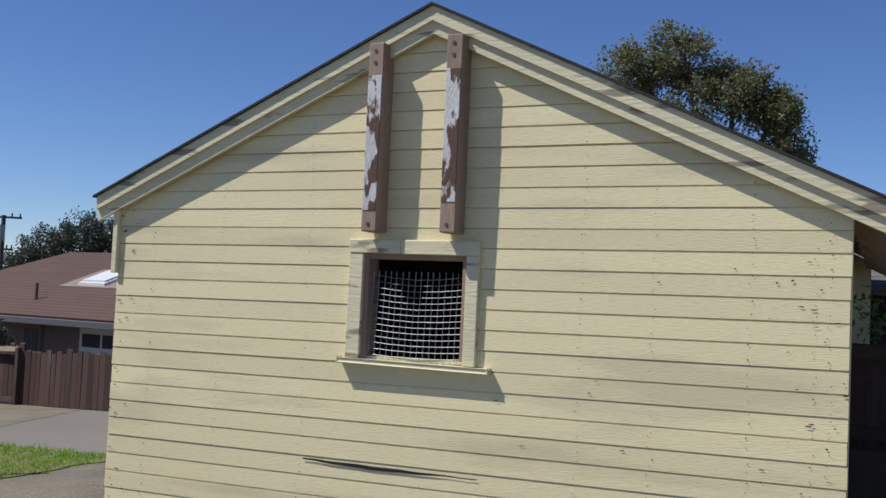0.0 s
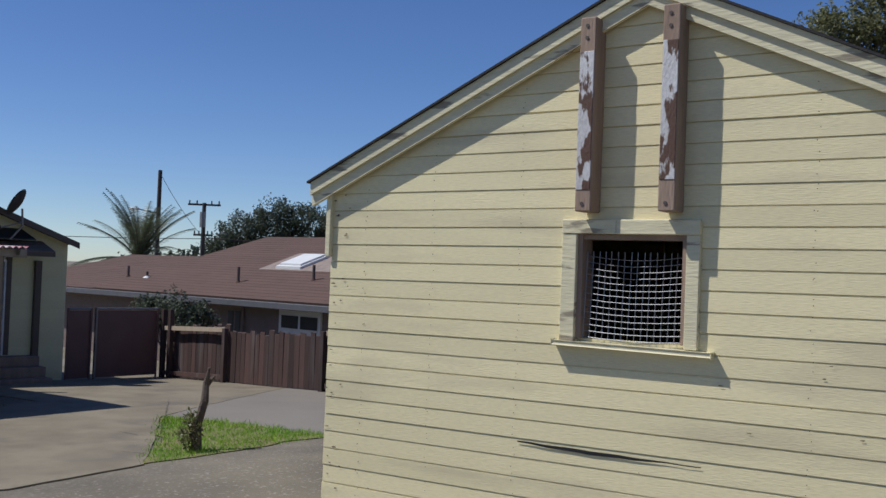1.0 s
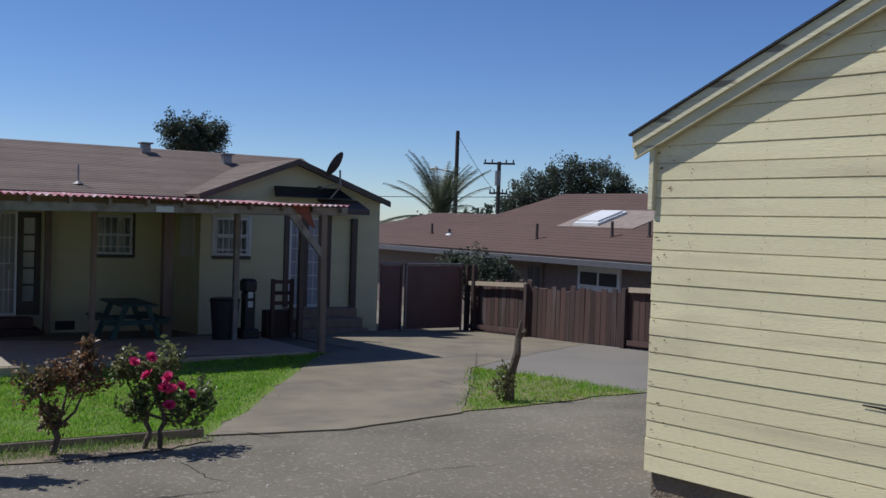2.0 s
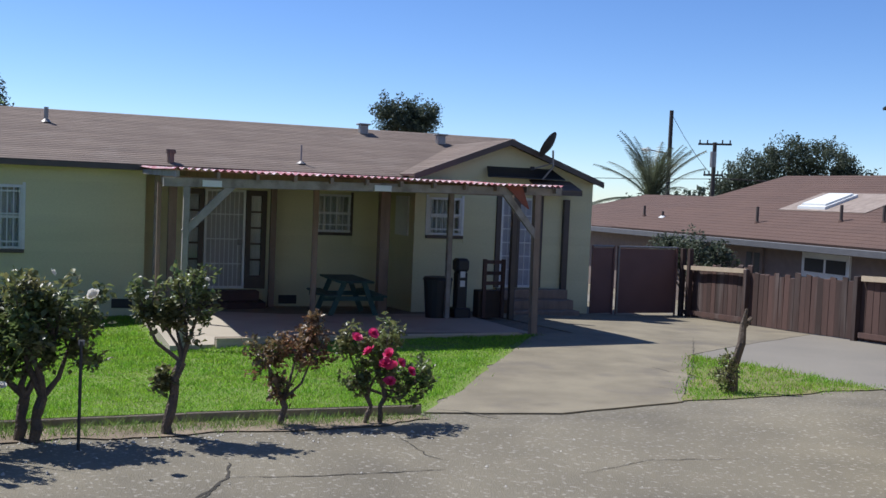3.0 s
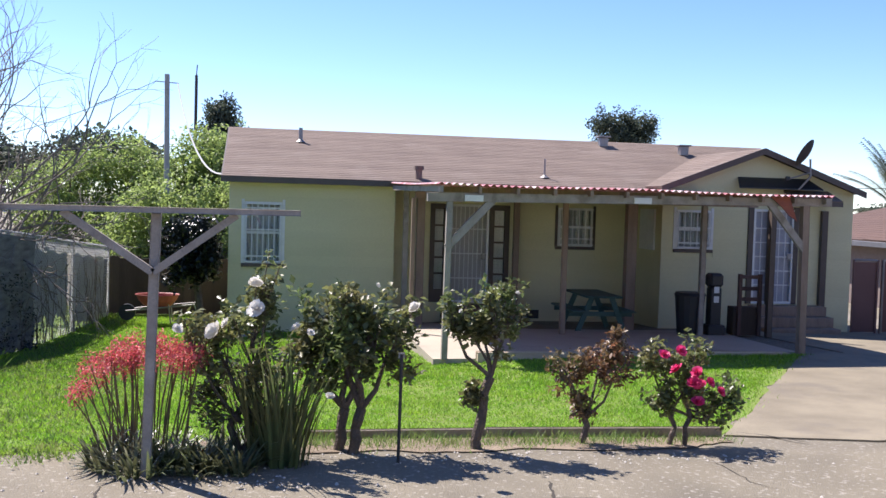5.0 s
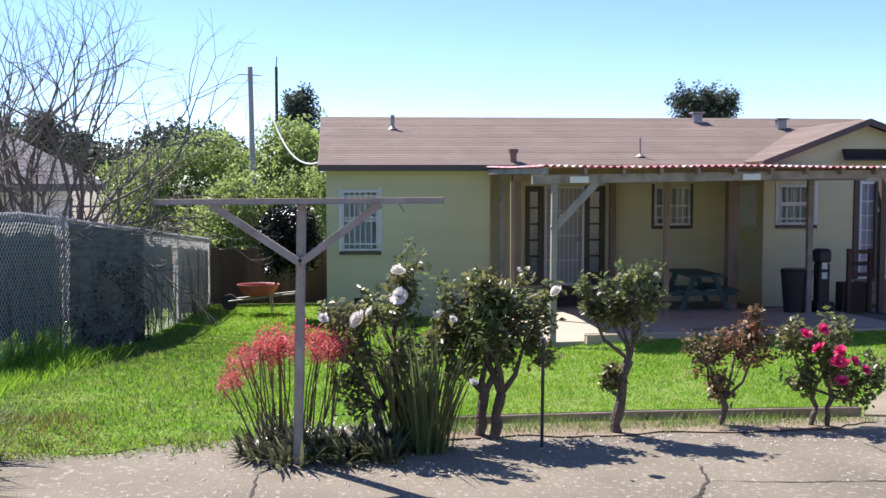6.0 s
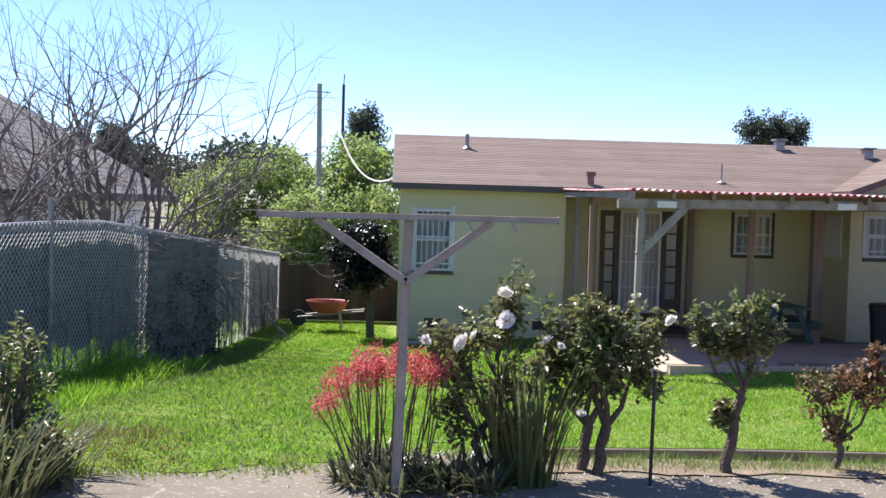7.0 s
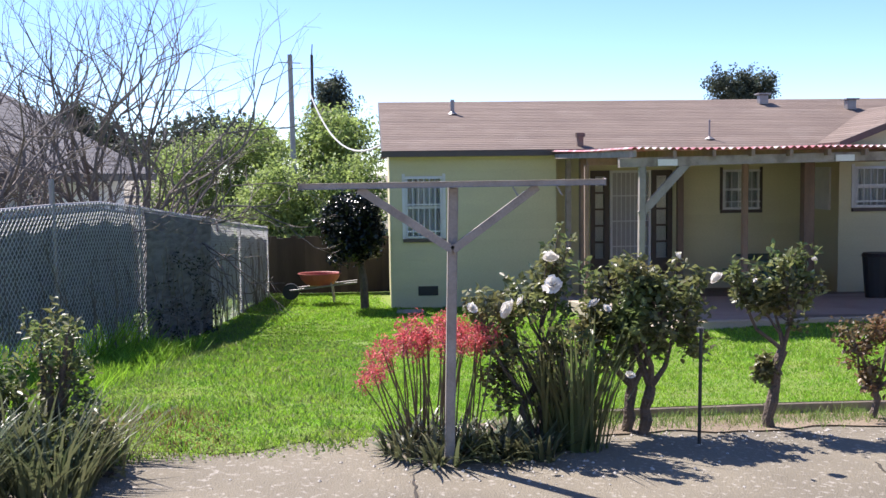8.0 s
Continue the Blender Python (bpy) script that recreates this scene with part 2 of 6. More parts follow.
sheet("path", [(-7.95, 3.08), (-8.32, 3.28), (-13.2, 6.5), (-14.3, 7.2), (-14.3, 7.9), (-19.6, 7.9), (-19.6, 13), (-14.6, 13), (-11.5, 8.2), (-8.03, 5.77), (-7.55, 4.2)], CONCRETE, 0.016, "cracked tan concrete path", "path", skirt=0.014, step=0.25, ragged=0.035)
sheet("driveway", [(-11.48, 8.2), (-14.6, 12.9), (-30, 12.9), (-30, 14), (-6, 14), (-5.1, 13), (-5.1, 8.6), (-8.3, 8.6), (-10.2, 8.62)], DRIVE, 0.012, "pale grey concrete driveway by the fence", "driveway")
sheet("grass_patch", [(-8.05, 5.80), (-11.45, 8.2), (-10.2, 8.62), (-8.45, 8.68), (-8.25, 7.45), (-8.18, 6.6)], PATCHY, 0.012, "small patch of grass and weeds", "grass patch", step=0.2, ragged=0.16)


# ---- garage ----
GX0, GX1, GY, GZ0, GEAVE, GAPEX = -4.61, 0.035, 5.30, 0.126, 2.42, 3.495
GXM = -2.295
SLOPES = {-1: 0.463, 1: 0.463}
OUT = {-1: 0.14, 1: 0.24}
HALF = {-1: GXM - GX0, 1: GX1 - GXM}
WX0, WX1, WZ0, WZ1 = -2.705, -2.032, 1.465, 2.08
GARAGE_TURN = pose(-2.4, 5.30, 0, 0, 0, 8.0) @ pose(2.4, -5.30, 0)
garage = thing("garage", (GXM, GY + 3, 0), "cream-painted wooden gabled garage with peeling lap siding", "garage")


bm = B()
y0, y1 = GY + 0.03, GY + 0.11
out = [(GX0, y0, GZ0), (GX1, y0, GZ0), (GX1, y0, GEAVE - 0.02), (GXM, y0, GAPEX - 0.02), (GX0, y0, GEAVE - 0.02)]
hole = [(WX0, y0, WZ0), (WX1, y0, WZ0), (WX1, y0, WZ1), (WX0, y0, WZ1)]
rings = []
for dy in (0.0, y1 - y0):
    o = [bm.verts.new((x, y + dy, z)) for x, y, z in out]
    q = [bm.verts.new((x, y + dy, z)) for x, y, z in hole]
    for f in ((o[0], o[1], q[1], q[0]), (o[1], o[2], q[2], q[1]), (o[2], o[3], q[3], q[2]), (o[3], o[4], q[3]), (o[4], o[0], q[0], q[3])):
        bm.faces.new(f)
    rings.append((o, q))
for k, n in ((0, 5), (1, 4)):
    a, c = rings[0][k], rings[1][k]
    for i in range(n):
        bm.faces.new((a[i], a[(i + 1) % n], c[(i + 1) % n], c[i]))
bmesh.ops.recalc_face_normals(bm, faces=bm.faces)
part("wall", bm, CREAM, garage)
part("wall", prism(B(), [(GX0, GY + 6, GZ0), (GX1, GY + 6, GZ0), (GX1, GY + 6, GEAVE), (GXM, GY + 6, GAPEX), (GX0, GY + 6, GEAVE)], (0, 0.08, 0)), CREAM, garage)
for x0, x1, lean in ((GX0, GX0 + 0.08, 0.0), (GX1 - 0.08, GX1, -0.2)):
    part("wall", prism(B(), [(x0, GY + 0.11, GZ0), (x1, GY + 0.11, GZ0), (x1 + lean, GY + 6, GZ0), (x0 + lean, GY + 6, GZ0)], (0, 0, GEAVE - GZ0)), CREAM, garage)
part("floor", box(B(), GX0 + 0.08, GX1 - 0.08, GY + 0.11, GY + 6, 0.0, 0.06), CONCRETE, garage)
part("foundation", box(B(), GX0 + 0.03, GX1 - 0.03, GY + 0.05, GY + 6.05, -0.3, GZ0 - 0.003), SOIL, garage, "dark earth-stained concrete footing")


def garage_roof(side):
    bm = B()
    n = HALF[side] + OUT[side] + 0.02
    xe, ze = GXM + side * n, GAPEX - SLOPES[side] * n
    y0, y1 = GY - 0.105, GY + 6.3
    prism(bm, [(GXM, y0, GAPEX + 0.06), (xe, y0, ze + 0.06), (xe, y0, ze + 0.075), (GXM, y0, GAPEX + 0.075)], (0, y1 - y0, 0))
    return bm


def rake_board(side, strip):
    """A fascia board along the gable's slope."""
    bm = B()
    n = HALF[side] + OUT[side]
    a = Vector((GXM, 0, GAPEX))
    b = Vector((GXM + side * n, 0, GAPEX - SLOPES[side] * n))
    y0 = GY - 0.10
    for lo, hi, yy, th in (strip,):
        prism(bm, [a + Vector((0, yy, lo)), b + Vector((0, yy, lo)), b + Vector((0, yy, hi)), a + Vector((0, yy, hi))], (0, th, 0))
    return bm


for side in (-1, 1):
    roof = part("roof", garage_roof(side), TAR, garage, "dark shingle roof")
    part("rake_trim", rake_board(side, (-0.105, -0.031, GY - 0.063, 0.03)), CREAM_TRIM, garage, "lower cream rake trim with dark splits")
    part("rake_board", rake_board(side, (-0.03, 0.058, GY - 0.085, 0.03)), CREAM_TRIM, garage, "weathered cream rake board with cracked paint")
    # rafters and eave sheathing behind the rake
    n = HALF[side] + OUT[side] - 0.02
    bm = B()
    prism(bm, [(GXM, GY - 0.07, GAPEX + 0.03), (GXM + side * n, GY - 0.07, GAPEX - SLOPES[side] * n + 0.03), (GXM + side * n, GY - 0.07, GAPEX - SLOPES[side] * n + 0.056), (GXM, GY - 0.07, GAPEX + 0.056)], (0, 6.4, 0))
    part("sheathing", bm, BARE, garage, "dark bare roof sheathing")
    for i in range(10):
        y = GY + 0.3 + 0.6 * i
        x1 = GXM + side * n
        part("rafter", beam(B(), (GXM + side * 2.3, y, GAPEX - SLOPES[side] * 2.3 - 0.03), (x1, y, GAPEX - SLOPES[side] * n - 0.03), 0.045, 0.1), BARE, garage)

# corner boards under the eaves
part("corner_board", box(B(), GX0 - 0.03, GX0 + 0.012, GY - 0.035, GY + 0.03, 1.905, 2.46, 0.004), CREAM_TRIM, garage, "cream corner board ending half way down")

PITCH = 0.1172
rng = random.Random(4)
z = 2.374 - 19 * PITCH
while z < GAPEX - 0.05:
    zt = min(z + PITCH, GAPEX)
    spans = [(GX0, GX1)]
    if zt > WZ0 - 0.02 and z < WZ1 + 0.02:
        spans = [(GX0, WX0 - 0.02), (WX1 + 0.02, GX1)]
    for x0, x1 in spans:
        lo = z
        # clip by the gable
        xa, xb = max(x0, GXM - (GAPEX - z) / SLOPES[-1]), min(x1, GXM + (GAPEX - z) / SLOPES[1])
        if xb - xa < 0.05:
            continue
        tilt = rng.uniform(-0.002, 0.002)
        bm = B()
        e0, e1 = rng.uniform(0, 0.008), rng.uniform(0, 0.008)
        gap = 0.003 + rng.choice((0.0, 0.0005, 0.001, 0.0025))
        yb = GY + 0.03
        # a shiplap board: proud lower edge, thin rebated top
        zs = [(zt - 0.0005, GY + 0.008), (zt - 0.006, GY + 0.007), (zt - 0.007, GY + 0.001 + tilt), (lo + gap, GY - 0.001 + tilt), (lo + gap - 0.002, GY + 0.001), (lo, GY + 0.012)]
        def edge_x(zz, right):
            return min(x1 - e1, GXM + (GAPEX - zz) / SLOPES[1]) if right else max(x0 + e0, GXM - (GAPEX - zz) / SLOPES[-1])
        left = [bm.verts.new((edge_x(zz, False), yy, zz)) for zz, yy in zs]
        right = [bm.verts.new((edge_x(zz, True), yy, zz)) for zz, yy in zs]
        for i in range(len(zs) - 1):
            bm.faces.new((left[i], left[i + 1], right[i + 1], right[i]))
        lb = [bm.verts.new((v.co.x, yb, v.co.z)) for v in left]
        rb = [bm.verts.new((v.co.x, yb, v.co.z)) for v in right]
        for i in range(len(zs) - 1):
            bm.faces.new((left[i + 1], left[i], lb[i], lb[i + 1]))
            bm.faces.new((right[i], right[i + 1], rb[i + 1], rb[i]))
        for v in bm.verts:
            v.co.z += 0.0076 * (v.co.x + 0.26)
        bmesh.ops.recalc_face_normals(bm, faces=bm.faces)
        part("siding_board", bm, CREAM, garage)
    z += PITCH

# window of the garage
gw = part("window", box(B(), WX0 - 0.095, WX0, GY - 0.035, GY + 0.03, WZ0 - 0.02, WZ1, 0.004), CREAM_TRIM, garage, "unglazed opening with cream frame and bent wire screen")
part("jamb", box(B(), WX1, WX1 + 0.078, GY - 0.035, GY + 0.03, WZ0 - 0.02, WZ1, 0.004), CREAM_TRIM, gw)
part("head_board", box(B(), WX0 - 0.095, WX0 + 0.25, GY - 0.04, GY + 0.03, WZ1 + 0.002, WZ1 + 0.085, 0.004), CREAM_TRIM, gw)
part("head_board", box(B(), WX0 + 0.252, WX1 + 0.078, GY - 0.042, GY + 0.03, WZ1, WZ1 + 0.085, 0.004), CREAM_TRIM, gw)
bm = B()
beam(bm, (WX0 - 0.13, GY - 0.022, WZ0 - 0.03), (WX1 + 0.165, GY - 0.018, WZ0 - 0.04), 0.075, 0.028, bevel=0.006)
part("sill", bm, CREAM_TRIM, gw, "rotting cream sill")
bm = B()
for x in (WX0, WX1 - 0.03):
    box(bm, x + 0.001, x + 0.03, GY - 0.01, GY + 0.12, WZ0, WZ1)
box(bm, WX0 + 0.03, WX1 - 0.03, GY + 0.0, GY + 0.12, WZ1 - 0.03, WZ1 - 0.001)
part("inner_frame", bm, BARE, gw, "dark bare inner frame")
bm = B()
for i in range(16):
    x = WX0 + 0.035 + i * (WX1 - WX0 - 0.07) / 15
    rod(bm, (x, GY + 0.02, WZ0 - 0.0), (x + rng.uniform(-0.004, 0.004), GY + 0.045, WZ1 - 0.1), 0.003, n=4)
for i in range(14):
    zz = WZ0 + 0.012 + i * 0.037
    sag = 0.012 + 0.0012 * i
    pts = [Vector((WX0 + 0.02 + u * (WX1 - WX0 - 0.04), GY + 0.02 + 0.002 * i - 0.012 * math.sin(math.pi * u), zz - sag * math.sin(math.pi * u))) for u in (0, 0.25, 0.5, 0.75, 1)]
    for a, b in zip(pts, pts[1:]):
        rod(bm, a, b, 0.0023, n=4)
part("wire_screen", bm, WIRE, gw, "bent welded wire screen")

# two old timbers bolted to the gable
for i, x in enumerate((-2.622, -2.115)):
    tim = thing("timber", (x, GY, 2.2), "old bolted timber with flaking white paint and bare ends", "timber", "timbers on the gable")
    zt = 3.335 if i == 0 else 3.355
    bm = box(B(), x - 0.05, x + 0.05, GY - 0.145, GY - 0.005, 2.205, zt, 0.006)
    part("post", bm, BARE, tim)
    part("paint", box(B(), x - 0.046, x + 0.044, GY - 0.149, GY - 0.14, 2.33 + 0.05 * i, zt - 0.2, 0.002), PEEL, tim, "flaking white paint")
    for zz in (2.25, zt - 0.12, zt - 0.05):
        part("bolt", rod(B(), (x - 0.005, GY - 0.15, zz), (x - 0.005, GY - 0.135, zz), 0.011, n=8), TRIM_BROWN, tim)

# nail heads and chipped paint
CHIP = mat("bare_wood_chips", (0.10, 0.06, 0.035), 0.9, bump=0.2)
chips = B()
rng = random.Random(77)
for x in (-4.3, -3.75, -3.1, -1.35, -0.95, -0.45, -0.13, -0.06):
    zz = 0.25
    while zz < 3.3:
        if zz < GAPEX - 0.463 * abs(x - GXM) - 0.15 and not (WX0 - 0.2 < x < WX1 + 0.2 and 1.3 < zz < 2.3):
            q = x + rng.uniform(-0.012, 0.012)
            r = rng.choice((0.003, 0.003, 0.0035, 0.0045 if x > -0.5 or x < -4.2 else 0.003))
            bmesh.ops.create_circle(chips, cap_ends=True, segments=6, radius=r, matrix=pose(q, GY - 0.0065, zz + rng.uniform(-0.03, 0.03), 90))
        zz += PITCH / 2
for i in range(80):
    x = rng.choice((rng.uniform(-0.55, 0.0), rng.uniform(-0.25, 0.02), rng.uniform(-4.6, 0.0), rng.uniform(-4.6, -4.45)))
    zz = rng.uniform(0.3, 2.35)
    if WX0 - 0.2 < x < WX1 + 0.25 and zz > 1.3:
        continue
    n = rng.randint(5, 7)
    w, h = rng.uniform(0.004, 0.022), rng.uniform(0.002, 0.006)
    pts = [chips.verts.new((x + w * math.cos(6.283 * j / n) * rng.uniform(0.6, 1.2), GY - 0.0068, zz + h * math.sin(6.283 * j / n) * rng.uniform(0.6, 1.2))) for j in range(n)]
    chips.faces.new(pts)
# shade inside the split is a near-black strip laid over the boards
split = B()
top = [(-3.07 + 1.15 * i / 12, 0.816 - 0.006 * i / 12 + 0.002 * math.sin(i * 2.1)) for i in range(13)]
low = [(x, zz - 0.006 - 0.016 * math.sin(math.pi * min(1, (i + 0.6) / 11))) for i, (x, zz) in enumerate(top)]
split.faces.new([split.verts.new((x, GY - 0.0072, zz)) for x, zz in top + low[::-1]])
part("split", split, GAP_SHADE, garage, "split between two boards, its gap's shade a near-black strip")
ob = part("paint_chips", chips, CHIP, garage, "nail heads and chipped bare spots")
ob["kind"] = "stuff"
for ob in [o for o in scene.objects if o.parent is None and o.name.split(".")[0] in ("garage", "timber")]:
    ob.matrix_basis = GARAGE_TURN @ ob.matrix_basis

# ---- house ----
HL, HR, HG = -21.0, -21.85, -20.1
HB = -1.16
house = thing("house", (-23.5, 4, HB), "single-storey yellow-green house with brown shingle roof", "house")


def wall_x(bm, x, y0, y1, z0, z1, holes, thick=0.16):
    """A wall in the plane x, facing +x, one connected mesh with rectangular holes (y0, y1, z0, z1)."""
    ys = sorted({y0, y1, *(v for q in holes for v in q[:2])})
    zs = sorted({z0, z1, *(v for q in holes for v in q[2:])})
    grid = {}

    def at(i, j, k):
        if (i, j, k) not in grid:
            grid[i, j, k] = bm.verts.new((x - thick * k, ys[i], zs[j]))
        return grid[i, j, k]

    def full(i, j):
        if not (0 <= i < len(ys) - 1 and 0 <= j < len(zs) - 1):
            return False
        cy, cz = (ys[i] + ys[i + 1]) / 2, (zs[j] + zs[j + 1]) / 2
        return not any(a < cy < c and d < cz < e for a, c, d, e in holes)

    for i in range(len(ys) - 1):
        for j in range(len(zs) - 1):
            if not full(i, j):
                continue
            for k in (0, 1):
                bm.faces.new((at(i, j, k), at(i + 1, j, k), at(i + 1, j + 1, k), at(i, j + 1, k)))
            for di, dj, e in ((-1, 0, ((i, j), (i, j + 1))), (1, 0, ((i + 1, j), (i + 1, j + 1))), (0, -1, ((i, j), (i + 1, j))), (0, 1, ((i, j + 1), (i + 1, j + 1)))):
                if not full(i + di, j + dj):
                    a, c = e
                    bm.faces.new((at(*a, 0), at(*c, 0), at(*c, 1), at(*a, 1)))
    bmesh.ops.recalc_face_normals(bm, faces=bm.faces)
    return bm


W1 = (-1.39, -0.64, 0.32, 1.57)
W2 = (5.37, 6.17, 0.78, 1.63)
W3 = (7.41, 8.16, 0.85, 1.66)
D1 = (2.53, 4.28, -0.50, 1.64)
D2 = (9.10, 10.02, -0.26, 1.72)
part("wall", wall_x(B(), HL, -1.7, 1.66, HB, 2.12, [W1]), GREENWALL, house)
part("wall", wall_x(B(), HR, 1.66, 7.1, HB, 2.3, [D1, W2]), GREENWALL, house)
part("wall", wall_x(B(), HG, 7.1, 11.35, HB, 2.1, [W3, D2]), GREENWALL, house)
part("gable", prism(B(), [(HG - 0.16, 7.1, 2.102), (HG - 0.16, 11.35, 2.102), (HG - 0.16, 9.15, 2.89)], (0.16, 0, 0)), GREENWALL, house)
part("wall", box(B(), HR - 0.16, HL - 0.16, 1.50, 1.66, HB, 2.12), GREENWALL, house)
part("wall", box(B(), HR, HG - 0.16, 7.1, 7.26, HB, 2.12), GREENWALL, house)
part("wall", box(B(), -27.6, HG - 0.16, 11.19, 11.35, HB, 2.1), GREENWALL, house)
bm = B()
prism(bm, [(HL - 0.16, -1.7, HB), (HL - 0.16, -1.7, 2.12), (-24.2, -1.7, 3.13), (-27.6, -1.7, 2.12), (-27.6, -1.7, HB)], (0, 0.16, 0))
part("wall", bm, GREENWALL, house)
part("wall", box(B(), -27.6, -27.44, -1.54, 11.19, HB, 2.1), GREENWALL, house)
part("ceiling", box(B(), -27.4, HR - 0.2, -1.5, 11.1, 2.2, 2.26), WHITE, house)

EX, EZ, RX, RZ = -20.6, 2.05, -24.2, 3.25
SLOPE = (RZ - EZ) / (EX - RX)


def roof_courses(parent, material, a, b, c, d, thick, courses, label=""):
    """A roof deck between the eave a-b and the ridge d-c that carries overlapping shingle courses."""
    a, b, c, d = (Vector(p) for p in (a, b, c, d))
    n = (b - a).cross(d - a).normalized()
    if n.z < 0:
        n = -n
    deck = part("roof", prism(B(), [a, b, c, d], -n * 0.02), material, parent, label)
    for i in range(courses):
        t0, t1 = i / courses, min(1.0, (i + 1.12) / courses)
        p, q, r, s = a.lerp(d, t0), b.lerp(c, t0), b.lerp(c, t1), a.lerp(d, t1)
        bm = B()
        lo = [bm.verts.new(v + n * 0.001) for v in (p, q, r, s)]
        hi = [bm.verts.new(v + n * (thick + l)) for v, l in ((p, 0.005), (q, 0.005), (r, 0.0), (s, 0.0))]
        bm.faces.new(hi)
        bm.faces.new(lo[::-1])
        for j in range(4):
            bm.faces.new((lo[j], lo[(j + 1) % 4], hi[(j + 1) % 4], hi[j]))
        bmesh.ops.recalc_face_normals(bm, faces=bm.faces)
        ob = part("shingle_course", bm, material, deck)
    return deck


rng = random.Random(2)
roof_courses(house, SHINGLE, (EX, -1.82, EZ), (EX, 11.2, EZ), (RX, 11.2, RZ), (RX, -1.88, RZ), 0.02, 30, "brown asphalt shingles in thin courses")
roof_courses(house, SHINGLE, (-27.8, 11.2, EZ), (-27.8, -1.85, EZ), (RX, -1.88, RZ), (RX, 11.2, RZ), 0.02, 20)
part("fascia", box(B(), EX - 0.01, EX + 0.025, -1.85, 7.2, EZ - 0.10, EZ - 0.0), TRIM_BROWN, house, "dark brown fascia")
part("soffit", box(B(), HR - 0.1, EX - 0.012, -1.84, 7.08, EZ - 0.05, EZ - 0.02), CREAM_TRIM, house, "pale painted soffit")
part("barge_board", prism(B(), [(EX, -1.85, EZ - 0.1), (RX, -1.91, RZ - 0.1), (RX, -1.91, RZ + 0.02), (EX, -1.85, EZ + 0.02)], (0, 0.03, 0)), TRIM_BROWN, house)
# cross gable
GA, GEZ, GY0, GY1, GYM, GFX = 2.95, 2.11, 6.95, 11.45, 9.15, -19.8
for s, ye in ((-1, GY0), (1, GY1)):
    p = [(GFX, ye, GEZ), (RX + (RZ - GEZ) / SLOPE - 0.2, ye, GEZ), (RX + (RZ - GA) / SLOPE - 0.2, GYM, GA), (GFX, GYM, GA)]
    roof_courses(house, SHINGLE, *p, 0.02, 16)
    part("barge_board", prism(B(), [(GFX, ye, GEZ - 0.1), (GFX, GYM, GA - 0.1), (GFX, GYM, GA + 0.03), (GFX, ye, GEZ + 0.03)], (0.03, 0, 0)), TRIM_BROWN, house, "dark brown barge board")
    part("soffit", prism(B(), [(HG, ye, GEZ - 0.03), (HG, GYM, GA - 0.03), (HG, GYM, GA - 0.01), (HG, ye, GEZ - 0.01)], (GFX - HG, 0, 0)), TRIM_BROWN, house)

# ---- windows and doors of the house ----
def pane_panel(parent, x, y0, y1, z0, z1):
    part("pane", box(B(), x - 0.008, x - 0.002, y0, y1, z0, z1), GLASS, parent).visible_shadow = False


def barred_window(x, w, rails, bars, curtain=True, side=WHITE):
    """A sash window with a white security grille, dark sill and a curtain behind the glass."""
    y0, y1, z0, z1 = w
    win = part("window", box(B(), x - 0.10, x + 0.01, y0, y0 + 0.05, z0, z1), WHITE, house, "white sash window behind a white security grille")
    part("frame", box(B(), x - 0.10, x + 0.01, y1 - 0.05, y1, z0, z1), WHITE, win)
    part("frame", box(B(), x - 0.10, x + 0.01, y0 + 0.05, y1 - 0.05, z1 - 0.05, z1), WHITE, win)
    part("frame", box(B(), x - 0.10, x + 0.01, y0 + 0.05, y1 - 0.05, z0, z0 + 0.05), WHITE, win)
    part("sash_rail", box(B(), x - 0.08, x - 0.02, y0 + 0.05, y1 - 0.05, (z0 + z1) / 2 - 0.025, (z0 + z1) / 2 + 0.025), WHITE, win)
    part("sill", box(B(), x - 0.02, x + 0.06, y0 - 0.05, y1 + 0.05, z0 - 0.07, z0 - 0.003, 0.005), TRIM_BROWN, win, "dark sill")
    part("trim", box(B(), x + 0.002, x + 0.025, y1 + 0.003, y1 + 0.06, z0, z1 + 0.05), side, win)
    part("trim", box(B(), x + 0.002, x + 0.025, y0 - 0.06, y0 - 0.003, z0, z1 + 0.05), side, win)
    pane_panel(win, x - 0.05, y0 + 0.05, y1 - 0.05, z0 + 0.05, z1 - 0.05)
    for i in range(bars):
        y = y0 + 0.04 + (y1 - y0 - 0.08) * i / (bars - 1)
        part("grille_bar", rod(B(), (x + 0.05, y, z0 + 0.02), (x + 0.05, y, z1 - 0.02), 0.011, n=6), WHITE, win)
    for u in rails:
        z = z0 + (z1 - z0) * u
        part("grille_rail", box(B(), x + 0.042, x + 0.062, y0 + 0.0, y1 - 0.0, z - 0.014, z + 0.014), WHITE, win)
    if curtain:
        verts, faces, n = [], [], 24
        for i in range(n + 1):
            y = y0 + 0.02 + (y1 - y0 - 0.04) * i / n
            d = 0.02 * math.sin(i * 1.9)
            verts += [(x - 0.2 + d, y, z0 + 0.03), (x - 0.2 + d, y, z1)]
        for i in range(n):
            faces.append((2 * i, 2 * i + 2, 2 * i + 3, 2 * i + 1))
        part("curtain", raw("curtain", verts, faces, CURTAIN), CURTAIN, win, "pale hanging curtain")
    return win


barred_window(HL, W1, (0.03, 0.12, 0.55, 0.9, 0.97), 7)
barred_window(HR, W2, (0.04, 0.2, 0.5, 0.96), 6, side=TRIM_BROWN)
barred_window(HG, W3, (0.04, 0.16, 0.55, 0.96), 6)


